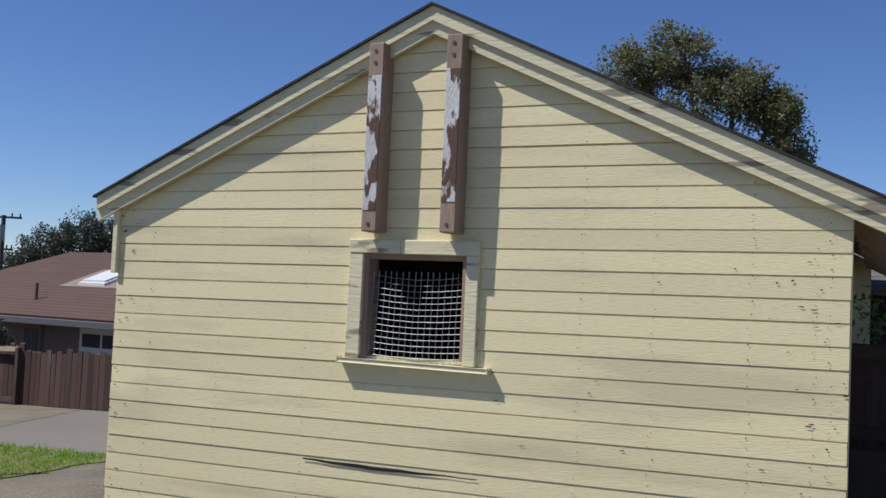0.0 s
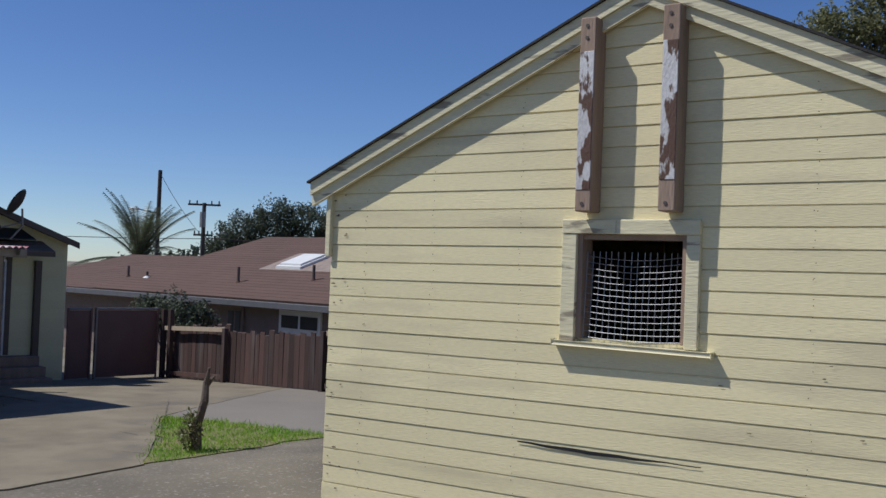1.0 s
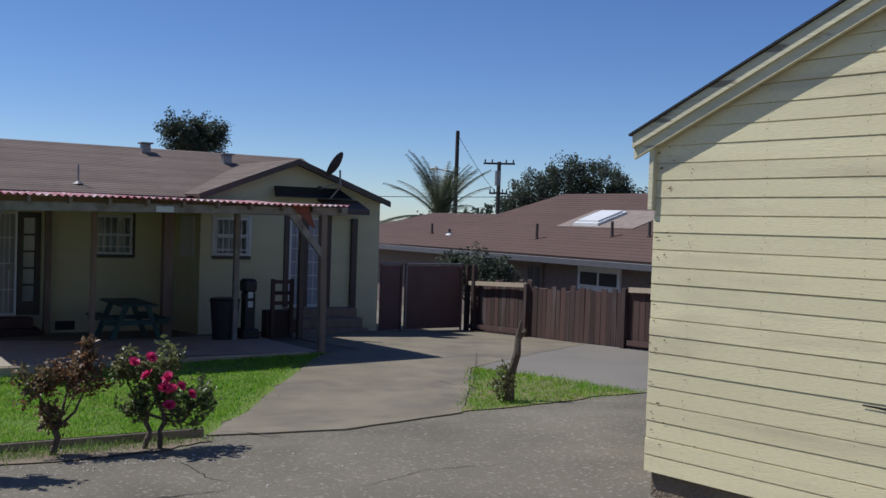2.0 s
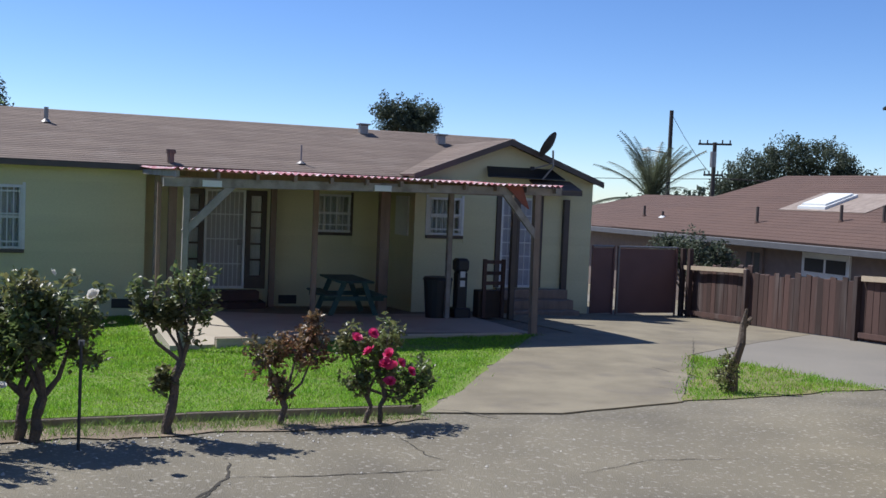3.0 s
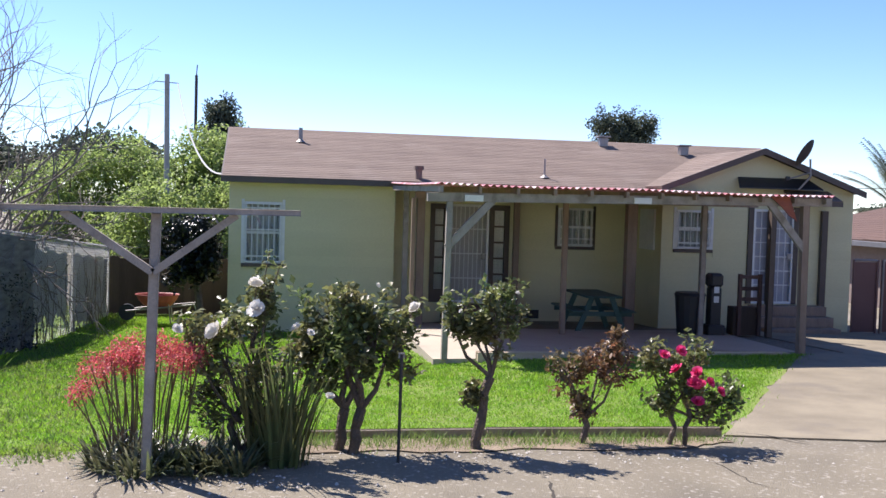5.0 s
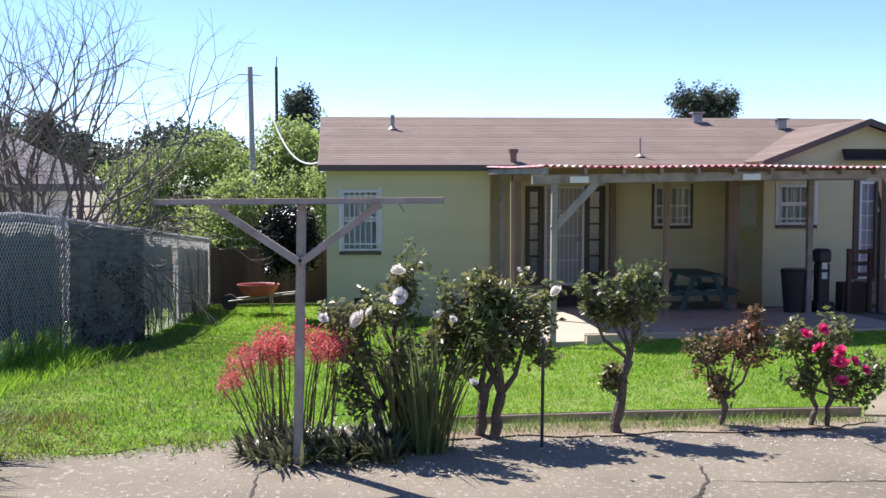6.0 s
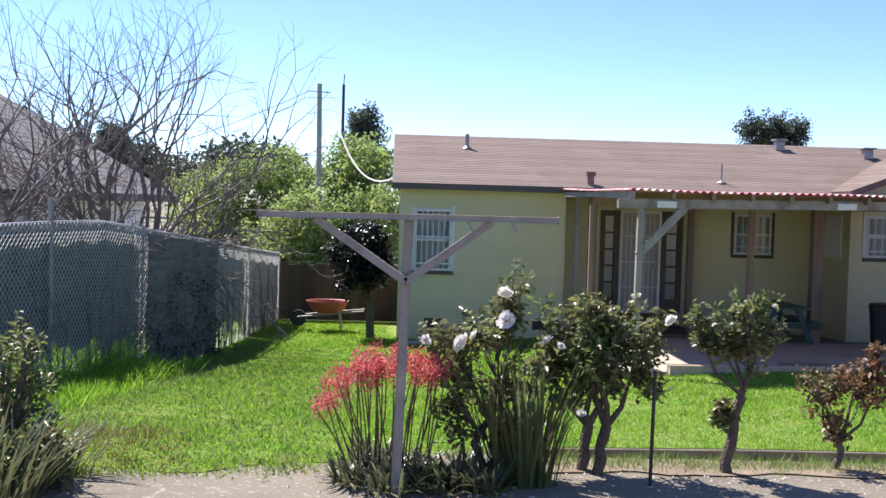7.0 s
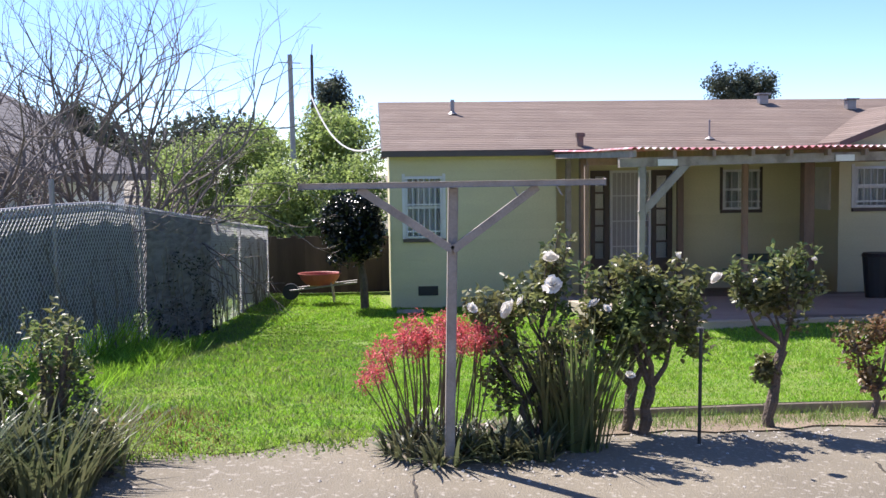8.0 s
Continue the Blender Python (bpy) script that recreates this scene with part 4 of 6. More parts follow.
sk = part("skylight", slant(B(), -20.75, -19.75, 17.6, 18.6, 0.0, 0.08), WHITE, nb, "white framed domed skylight")
part("dome", slant(B(), -20.67, -19.83, 17.68, 18.52, 0.082, 0.13), WHITE, sk)
PATCH = mat("pale_flashing", (0.30, 0.24, 0.20), 0.8, (0.2, 0.15, 0.12), 5, 0.8, 40, 0.2)
part("patch", slant(B(), -21.35, -18.3, 17.5, 18.9, 0.0, 0.012), PATCH, nb, "patched pale shingles round the skylight")
for x, y, h, white in ((-26.2, 16.5, 0.30, 0), (-25.2, 16.5, 0.16, 1), (-20.9, 16.5, 0.40, 0), (-18.4, 16.9, 0.38, 0), (-17.2, 17.0, 0.36, 0)):
    z = nb_roof(x, y)
    p = part("roof_pipe", rod(B(), (x, y, z - 0.05), (x, y, z + h), 0.038, n=8), TRIM_BROWN, nb)
    part("flashing", rod(B(), (x, y, z - 0.03), (x, y, z + 0.03), 0.13 if white else 0.08, 0.05, n=10), WHITE if white else SHINGLE_RED, p)
for x0, x1, z0, z1 in ((-18.5, -17.0, 0.36, 0.72), (-20.6, -19.9, 0.15, 0.72)):
    w = part("window", box(B(), x0, x1, 15.94, 15.998, z0 - 0.10, z1 + 0.10), WHITE if x0 > -19 else PLASTER, nb, "small white-framed window")
    m = (x0 + x1) / 2
    part("pane", box(B(), x0 + 0.1, m - 0.04, 15.93, 15.938, z0 + 0.03, z1 - 0.03), BLACK, w)
    part("pane", box(B(), m + 0.04, x1 - 0.1, 15.93, 15.938, z0 + 0.03, z1 - 0.03), BLACK, w)

# ---- clothes line ----
line = thing("clothes_line_post", (-6.3, -1.36, 0.0), "grey weathered wooden clothes-line post with diagonal braces", "clothes line")
part("post", beam(B(), (-6.3, -1.37, -0.05), (-6.3, -1.33, 1.60), 0.055, 0.055, up=(1, 0, 0), bevel=0.006), GREYWOOD, line)
part("cross_bar", beam(B(), (-6.26, -2.19, 1.615), (-6.22, -0.485, 1.622), 0.08, 0.034, bevel=0.005), GREYWOOD, line)
for y in (-1.86, -0.86):
    part("brace", beam(B(), (-6.25, -1.34, 1.25), (-6.25, y, 1.60), 0.03, 0.045), GREYWOOD, line, "diagonal brace")
for y in (-1.85, -1.0, -0.75):
    part("hook", rod(B(), (-6.25, y, 1.60), (-6.25, y + 0.03, 1.55), 0.006, n=5), WIRE, line)
CABLE = mat("white_cord", (0.5, 0.5, 0.48), 0.7, bump=0)

# ---- edging, stump ----
for xa, xb, y0, y1, dz in ((-7.43, -7.66, -0.35, 0.98, 0.0), (-7.66, -7.90, 1.0, 3.0, 0.012)):
    bm = B()
    beam(bm, (xa, y0, ground_z(xa, y0) + 0.022 + dz), (xb, y1, ground_z(xb, y1) + 0.03 + dz), 0.04, 0.08, bevel=0.006)
    solid("lawn_edging", bm, KERBWOOD, "weathered timber edging along the lawn", "edging", "lawn edging")


def tube(V, F, pts, radii, n=6):
    """Adds a bent tapered tube through pts to the lists V and F."""
    base = len(V)
    for i, p in enumerate(pts):
        d = (pts[min(i + 1, len(pts) - 1)] - pts[max(i - 1, 0)])
        d = d.normalized() if d.length > 1e-6 else Vector((0, 0, 1))
        s = d.cross(Vector((0.3, 0.9, 0.2))).normalized()
        u = s.cross(d)
        for j in range(n):
            a = 2 * math.pi * j / n
            V.append(tuple(p + (s * math.cos(a) + u * math.sin(a)) * radii[i]))
    for i in range(len(pts) - 1):
        for j in range(n):
            a, b = base + i * n + j, base + i * n + (j + 1) % n
            F.append((a, b, b + n, a + n))
    F.append(tuple(base + (len(pts) - 1) * n + j for j in range(n)))


BARK = mat("rough_bark", (0.14, 0.105, 0.08), 0.95, (0.08, 0.06, 0.045), 12, 0.8, 50, 1.0, dist=0.02)
TWIG = mat("grey_twigs", (0.20, 0.165, 0.14), 0.9, (0.12, 0.10, 0.085), 8, 0.7, 40, 0.3)
sx, sy = -8.57, 6.75
gz = ground_z(sx, sy)
V, F = [], []
tube(V, F, [Vector((sx, sy, gz - 0.05)), Vector((sx - 0.02, sy + 0.01, gz + 0.27)), Vector((sx + 0.03, sy + 0.06, gz + 0.54)), Vector((sx, sy + 0.09, gz + 0.73)), Vector((sx + 0.02, sy + 0.11, gz + 0.90))], [0.065, 0.05, 0.045, 0.035, 0.015], 8)
tube(V, F, [Vector((sx, sy + 0.08, gz + 0.68)), Vector((sx, sy + 0.19, gz + 0.80))], [0.03, 0.025], 6)
stump = thing("tree_stump", (sx, sy, gz), "old leaning trunk stump in the grass patch", "stump")
part("trunk", raw("trunk", V, F, BARK), BARK, stump)

# ---- plants ----
def leaf_mat(name, c, c2, trans=0.35, rough=0.45, rand=0.35):
    return mat(name, c, rough, c2, 3.0, 0.8, 30, 0.0, rand=rand, island=True, trans=trans)


ROSELEAF = leaf_mat("rose_leaves", (0.125, 0.175, 0.055), (0.20, 0.16, 0.07), 0.5, 0.38, 0.45)
RUSTLEAF = leaf_mat("reddish_rose_leaves", (0.24, 0.10, 0.055), (0.13, 0.14, 0.055), 0.42, 0.45, 0.45)
STRAP = leaf_mat("strap_leaves", (0.075, 0.11, 0.045), (0.16, 0.15, 0.075), 0.3, 0.4, 0.45)
GRASSBLADE = leaf_mat("grass_blades", (0.175, 0.37, 0.024), (0.29, 0.43, 0.045), 0.5, 0.6, 0.45)
WEED = leaf_mat("weeds", (0.15, 0.27, 0.05), (0.24, 0.25, 0.09), 0.5, 0.6)
TREELEAF = leaf_mat("tree_leaves", (0.15, 0.165, 0.07), (0.20, 0.19, 0.09), 0.45, 0.5)
FRESHLEAF = leaf_mat("fresh_green_leaves", (0.30, 0.38, 0.11), (0.22, 0.30, 0.09), 0.55, 0.5)
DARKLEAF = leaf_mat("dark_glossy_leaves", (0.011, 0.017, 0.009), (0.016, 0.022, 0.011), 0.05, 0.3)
FARLEAF = leaf_mat("dusky_far_leaves", (0.066, 0.086, 0.055), (0.088, 0.105, 0.066), 0.3, 0.7)
PALM = leaf_mat("palm_leaflets", (0.085, 0.105, 0.06), (0.13, 0.14, 0.085), 0.35, 0.5)
WHITEPETAL = mat("white_petals", (0.85, 0.82, 0.76), 0.6, (0.75, 0.7, 0.6), 20, 0.4, 60, 0, trans=0.3)
PINKPETAL = mat("pink_petals", (0.80, 0.07, 0.24), 0.55, (0.62, 0.035, 0.14), 20, 0.5, 60, 0, trans=0.35)
REDBELL = leaf_mat("coral_red_florets", (0.62, 0.10, 0.11), (0.60, 0.20, 0.19), 0.35, 0.6, 0.3)


def leaves(R, centres, spread, size, per, flat=0.6, aspect=0.5):
    """Folded leaves scattered round the centres: vertices and faces."""
    c = np.repeat(np.asarray(centres, float), per, 0)
    n = len(c)
    d = R.normal(size=(n, 3))
    d /= np.linalg.norm(d, axis=1)[:, None]
    p = c + d * (spread * R.uniform(0.15, 1, (n, 1)) ** 0.7)
    a = R.normal(size=(n, 3))
    a[:, 2] *= flat
    a /= np.linalg.norm(a, axis=1)[:, None]
    up = R.normal(size=(n, 3)) * 0.6 + (0, 0, 1)
    s = np.cross(a, up)
    s /= np.linalg.norm(s, axis=1)[:, None] + 1e-9
    nrm = np.cross(s, a)
    l = size * R.uniform(0.6, 1.25, (n, 1))
    w = l * aspect
    v = np.stack([p, p + a * l * 0.5 + s * w * 0.5 + nrm * l * 0.1, p + a * l - nrm * l * 0.08, p + a * l * 0.5 - s * w * 0.5 + nrm * l * 0.1], 1).reshape(-1, 3)
    i = np.arange(n)[:, None] * 4
    f = np.concatenate([i + (0, 1, 2), i + (0, 2, 3)], 0)
    return v, f


def quick_mesh(name, v, f, material):
    me = bpy.data.meshes.new(name)
    v, f = np.asarray(v, np.float32), np.asarray(f, np.int32)
    k = f.shape[1]
    me.vertices.add(len(v))
    me.vertices.foreach_set("co", v.ravel())
    me.loops.add(len(f) * k)
    me.loops.foreach_set("vertex_index", f.ravel())
    me.polygons.add(len(f))
    me.polygons.foreach_set("loop_start", np.arange(0, len(f) * k, k, dtype=np.int32))
    me.update(calc_edges=True)
    me.materials.append(material)
    return me


def grow(rng, V, F, tips, p, d, length, r, depth, split, bend, shrink=0.72, n=6, lift=0.0):
    """A branch that bends and divides; its ends are kept in tips."""
    pts, rad = [p], [r]
    q, w = p.copy(), d.copy()
    steps = 4
    for i in range(steps):
        w = (w + Vector((rng.gauss(0, bend), rng.gauss(0, bend), rng.gauss(0, bend) + lift))).normalized()
        q = q + w * (length / steps)
        pts.append(q.copy())
        rad.append(r * (1 - 0.4 * (i + 1) / steps))
    tube(V, F, pts, rad, n if depth > 1 else max(3, n - 2))
    if depth <= 1:
        tips.append((q, w))
        tips.append((pts[2], w))
    if depth <= 0:
        return
    for j in range(split):
        at = pts[-1] if j < 2 else pts[rng.choice((2, 3))]
        axis = Vector((rng.gauss(0, 1), rng.gauss(0, 1), rng.gauss(0, 1))).normalized()
        nd = (Matrix.Rotation(rng.uniform(0.35, 0.9), 3, axis) @ w).normalized()
        grow(rng, V, F, tips, at, nd, length * shrink * rng.uniform(0.8, 1.2), r * 0.6, depth - 1, split, bend, shrink, n, lift)


def bloom_mesh(name, material, rng, size):
    """A full rose bloom of curled petals."""
    V, F = [], []
    for ring, (k, tilt, s) in enumerate(((5, 0.12, 0.75), (6, 0.35, 0.95), (7, 0.7, 1.0), (7, 1.15, 1.0))):
        for j in range(k):
            a = 2 * math.pi * (j + 0.5 * ring) / k + rng.uniform(-0.15, 0.15)
            out = Vector((math.cos(a), math.sin(a), 0))
            side = Vector((-math.sin(a), math.cos(a), 0))
            up = Vector((0, 0, 1))
            d = out * math.sin(tilt) + up * math.cos(tilt)
            L = size * s * rng.uniform(0.85, 1.1)
            b = len(V)
            for u, w, c in ((0, 0.12, 0), (0.55, 0.5, 0.0), (1.0, 0.32, 0.15)):
                m = d * L * u + out * (L * c)
                V.append(tuple(m - side * L * w))
                V.append(tuple(m + side * L * w))
            F += [(b, b + 1, b + 3, b + 2), (b + 2, b + 3, b + 5, b + 4)]
    return raw(name, V, F, material)


WHITE_BLOOM = bloom_mesh("flower", WHITEPETAL, random.Random(1), 0.055)
PINK_BLOOM = bloom_mesh("flower", PINKPETAL, random.Random(2), 0.055)


def rose_bush(x, y, knee, lobes, trunk, leaf, seed, label, twigs=7, per=20, size=0.055, spread=0.075, stems=1):
    """A rose: gnarled trunks up to the knee (dy, height), then canes that fork into leafy sprays within each lobe (dy, z0, z1, half width)."""
    rng, R = random.Random(seed), np.random.default_rng(seed)
    gz = ground_z(x, y)
    bush = thing("rose_bush", (x, y, gz), label, "rose bush", "roses along the lawn edge")
    V, F, cen = [], [], []
    knots = []
    for k in range(stems):
        off = 0.07 * (k - (stems - 1) / 2)
        foot = Vector((x + 0.03 * k, y + off, gz - 0.05))
        knot = Vector((x + rng.uniform(-0.03, 0.03), y + knee[0] + 1.6 * off, gz + knee[1]))
        pts = [foot]
        for q in range(1, 6):
            u = q / 5
            lean = Vector((0, knee[0] * (u ** 2.2 - u), 0))
            pts.append(foot.lerp(knot, u) + lean + (Vector((rng.gauss(0, 0.010), rng.gauss(0, 0.014), 0)) if q < 5 else Vector()))
        tube(V, F, pts, [trunk * 1.35, trunk, trunk * 1.12, trunk * 0.9, trunk * 1.05, trunk * 0.95], 9)
        knots.append(knot)
    for m, (dy, z0, z1, half) in enumerate(lobes):
        knot = knots[m % stems] if z0 > knee[1] - 0.2 else Vector((x, y + knee[0] * 0.3, gz + min(knee[1], z0 + 0.05)))
        cy = y + dy
        thick = min(1.0, half / 0.2)
        mid = Vector((x + rng.gauss(0, 0.05), cy + rng.gauss(0, 0.03), gz + z0 + (z1 - z0) * rng.uniform(0.15, 0.4)))
        bend = (knot + mid) / 2 + Vector((rng.gauss(0, 0.02), rng.gauss(0, 0.02), -0.03))
        tube(V, F, [knot, bend, mid], [trunk * 0.8 * thick, trunk * 0.6 * thick, trunk * 0.42 * thick], 6)
        for t in range(twigs):
            a, u = rng.uniform(0, 6.283), rng.uniform(0.15, 1.0) ** 0.6
            top = Vector((x + 1.1 * half * u * math.cos(a), cy + half * u * math.sin(a), gz + z0 + (z1 - z0) * rng.uniform(0.0, 1.0) ** 0.75))
            c = (mid + top) / 2 + Vector((rng.gauss(0, 0.02), rng.gauss(0, 0.02), -0.015))
            tube(V, F, [mid, c, top], [trunk * 0.28 * thick, 0.005, 0.003], 4)
            cen += [tuple(top), tuple(c.lerp(top, 0.45))]
    part("stem", raw("stem", V, F, BARK), BARK, bush, "gnarled brown trunk and canes")
    v, f = leaves(R, cen, spread, size, per, 0.7, 0.62)
    part("foliage", quick_mesh("foliage", v, f, leaf), leaf, bush)
    return bush


def bloom(bush, mesh, p, size, rng):
    ob = adopt(new("flower", mesh), bush)
    size *= 0.76
    ob.matrix_basis = pose(*p, rng.uniform(-50, 50), rng.uniform(20, 60), rng.uniform(0, 360)) @ Matrix.Diagonal((size, size, size, 1))


rng = random.Random(31)
# the roses along the edge
bush = rose_bush(-6.93, -0.13, (0.04, 0.30), ((-0.22, 0.50, 1.02, 0.18), (-0.05, 0.52, 1.12, 0.22), (0.16, 0.52, 1.14, 0.22), (0.32, 0.50, 1.0, 0.16), (0.04, 0.44, 0.85, 0.32), (-0.08, 0.60, 1.08, 0.28)), 0.036, ROSELEAF, 11, "leafy rose bush with dark green leaves and white blooms", 13, 24, 0.058, 0.08, 2)
for p, s in (((-6.5, 0.26, 1.03), 1.0), ((-6.5, -0.27, 0.46), 0.7), ((-6.5, 0.01, 1.17), 0.6), ((-6.55, -0.40, 0.86), 0.6)):
    bloom(bush, WHITE_BLOOM, p, s, rng)
bush = rose_bush(-7.04, 0.80, (0.08, 0.52), ((0.06, 0.66, 1.0, 0.12), (0.17, 0.80, 1.17, 0.13), (0.08, 0.85, 1.17, 0.11), (-0.15, 0.82, 1.08, 0.11), (-0.08, 0.74, 0.98, 0.10), (-0.05, 0.32, 0.48, 0.04)), 0.036, ROSELEAF, 12, "slender rose bush with a thick gnarled trunk", 8, 17, 0.055, 0.07)
for p, s in (((-6.9, 1.02, 1.10), 0.45), ((-6.85, 0.62, 0.98), 0.35)):
    bloom(bush, WHITE_BLOOM, p, s, rng)
rose_bush(-7.40, 1.69, (0.0, 0.19), ((-0.16, 0.42, 0.72, 0.15), (-0.04, 0.45, 0.73, 0.14), (0.10, 0.44, 0.74, 0.16), (0.22, 0.44, 0.76, 0.14), (0.22, 0.62, 0.86, 0.06), (-0.02, 0.22, 0.42, 0.08)), 0.025, RUSTLEAF, 13, "low rose bush with reddish new leaves", 9, 15, 0.048, 0.06)
bush = rose_bush(-7.38, 2.42, (0.02, 0.28), ((-0.22, 0.56, 0.78, 0.13), (-0.06, 0.50, 0.84, 0.17), (0.08, 0.50, 0.86, 0.15), (0.06, 0.36, 0.62, 0.16), (0.22, 0.14, 0.46, 0.16), (0.32, 0.20, 0.52, 0.14), (-0.15, 0.28, 0.45, 0.10)), 0.020, ROSELEAF, 14, "rose bush with bright pink blooms", 9, 15, 0.055, 0.075, 2)
for dy, z, s in ((-0.05, 0.67, 1.0), (-0.18, 0.64, 1.0), (-0.07, 0.53, 1.2), (0.09, 0.51, 1.1), (0.06, 0.43, 1.2), (0.12, 0.41, 1.1), (0.185, 0.44, 0.9), (0.27, 0.37, 0.9), (0.10, 0.29, 1.1)):
    bloom(bush, PINK_BLOOM, (-7.14, 2.37 + dy, z), s, rng)
bush = rose_bush(-6.70, -0.83, (0.02, 0.28), ((-0.28, 0.55, 0.93, 0.17), (-0.10, 0.35, 0.98, 0.22), (0.08, 0.50, 1.08, 0.18), (0.12, 0.80, 1.18, 0.08), (-0.05, 0.10, 0.55, 0.28), (0.18, 0.20, 0.75, 0.20)), 0.024, ROSELEAF, 15, "tall rose bush with large white blooms", 10, 20, 0.055, 0.075, 2)
for y, z, s in ((-0.752, 1.168, 1.1), (-0.733, 1.01, 1.4), (-0.99, 0.872, 1.4), (-0.486, 0.894, 1.0), (-1.218, 0.884, 0.8), (-0.92, 0.92, 0.8)):
    bloom(bush, WHITE_BLOOM, (-6.47, y, z), s, rng)
V, F, cen = [], [], []
for dy, top in ((0.05, 1.36), (0.12, 1.28), (-0.02, 1.22)):
    q = Vector((-6.62, -0.72 + dy, top))
    tube(V, F, [Vector((-6.7, -0.78, 0.7)), Vector((-6.66, -0.75 + dy * 0.5, 1.0)), q], [0.007, 0.005, 0.003], 4)
    cen += [tuple(q), tuple(q - Vector((0, 0.03, 0.08)))]
v, f = leaves(np.random.default_rng(16), cen, 0.05, 0.05, 9, 0.7, 0.62)
part("shoot", raw("shoot", V, F, BARK), BARK, bush)
part("foliage", quick_mesh("foliage", v, f, ROSELEAF), ROSELEAF, bush)

stake = thing("garden_stake", (-6.62, 0.19, 0.0), "thin black metal stake in the rose bed", "stake")
part("rod", rod(B(), (-6.62, 0.19, -0.03), (-6.61, 0.195, 0.72), 0.011), BLACK, stake)
part("tag", box(B(), -6.635, -6.622, 0.175, 0.215, 0.69, 0.725), METAL, stake)


def straps(R, x, y, z, count, length, width, lean, spread, droop=0.6):
    """Arching strap leaves from a tuft: each a folded ribbon of four pieces."""
    V, F = [], []
    for i in range(count):
        a = R.uniform(0, 2 * math.pi)
        out = np.array((math.cos(a), math.sin(a), 0.0))
        side = np.array((-math.sin(a), math.cos(a), 0.0))
        L = length * R.uniform(0.6, 1.15)
        p = np.array((x, y, z - 0.02)) + out * spread * R.uniform(0, 1) + side * spread * R.uniform(-0.5, 0.5)
        t = lean * R.uniform(0.2, 1.2)
        b = len(V)
        m = 5
        for k in range(m + 1):
            u = k / m
            w = width * (1 - u ** 2) * 0.5 + 0.001
            V.append(p - side * w)
            V.append(p + side * w)
            ang = t + droop * u * R.uniform(0.7, 1.3)
            p = p + (out * math.sin(ang) + np.array((0, 0, math.cos(ang)))) * (L / m)
        for k in range(m):
            F.append((b + 2 * k, b + 2 * k + 1, b + 2 * k + 3, b + 2 * k + 2))
    return V, F


def tuft(name, label, category, x, y, count, length, width, lean, spread, droop, seed, material, group=""):
    R = np.random.default_rng(seed)
    V, F = straps(R, x, y, ground_z(x, y), count, length, width, lean, spread, droop)
    tf = thing(name, (x, y, ground_z(x, y)), label, category, group)
    for k in range(count):
        v = V[12 * k: 12 * k + 12]
        part("leaf", quick_mesh("leaf", v, [(2 * q, 2 * q + 1, 2 * q + 3, 2 * q + 2) for q in range(5)], material), material, tf)
    return tf


IRIS = leaf_mat("iris_blades", (0.085, 0.135, 0.045), (0.17, 0.14, 0.065), 0.4, 0.4, 0.5)
tuft("iris_clump", "tall blade-leaved iris clump beside the roses", "iris", -6.60, -0.55, 100, 0.82, 0.019, 0.28, 0.16, 0.4, 41, IRIS)
tuft("iris_clump", "tall blade-leaved iris clump beside the roses", "iris", -6.72, -0.70, 70, 0.72, 0.019, 0.32, 0.15, 0.45, 42, IRIS)
# red flowering clump round the post
aloe = thing("red_hot_clump", (-6.6, -1.25, 0.0), "clump with dark strap leaves and coral-red flower heads", "flowering plant")
R = np.random.default_rng(50)
V, F = [], []
for x, y in ((-6.45, -1.62), (-6.5, -1.3), (-6.5, -1.05), (-6.7, -1.5), (-6.65, -1.2), (-6.3, -1.4), (-6.35, -1.1), (-6.75, -0.95), (-6.4, -0.85)):
    v, f = straps(R, x, y, ground_z(x, y), 60, 0.27, 0.024, 0.85, 0.14, 0.9)
    F += [tuple(i + len(V) for i in q) for q in f]
    V += v
part("foliage", quick_mesh("foliage", V, F, STRAP), STRAP, aloe, "dark arching strap leaves")
STEM = mat("reddish_stalks", (0.16, 0.09, 0.05), 0.7, (0.10, 0.11, 0.04), 6, 0.8, 30, 0.2)
rng = random.Random(51)
heads = []
for i in range(40):
    y = -1.80 + 0.0185 * i + rng.uniform(-0.03, 0.03)
    x = -6.72 + rng.uniform(-0.2, 0.2)
    gz = ground_z(x, y)
    h = 0.52 + 0.13 * min(1, i / 18) + rng.uniform(-0.08, 0.06) - (0.10 if i < 5 else 0)
    top = Vector((x + rng.uniform(-0.03, 0.03), y + rng.uniform(-0.05, 0.05) - 0.02, gz + h))
    SV, SF = [], []
    foot = Vector((x, -1.42 + 0.62 * (y + 1.42) + rng.uniform(-0.05, 0.05), gz))
    tube(SV, SF, [foot, foot.lerp(top, 0.55) + Vector((0, rng.uniform(-0.02, 0.02), 0)), top], [0.006, 0.005, 0.004], 5)
    part("stalk", raw("stalk", SV, SF, STEM), STEM, aloe)
    heads.append(top)
head_meshes = []
for k in range(3):
    v, f = leaves(np.random.default_rng(60 + k), [(0, 0, -0.01), (0, 0, 0.025), (0, 0, 0.055)], 0.068, 0.03, 38, 1.0, 0.36)
    head_meshes.append(quick_mesh("flower_head", v, f, REDBELL))
for i, p in enumerate(heads):
    ob = adopt(new("flower_head", head_meshes[i % 3]), aloe)
    ob.matrix_basis = pose(p.x, p.y, p.z, 0, 0, 47 * i)

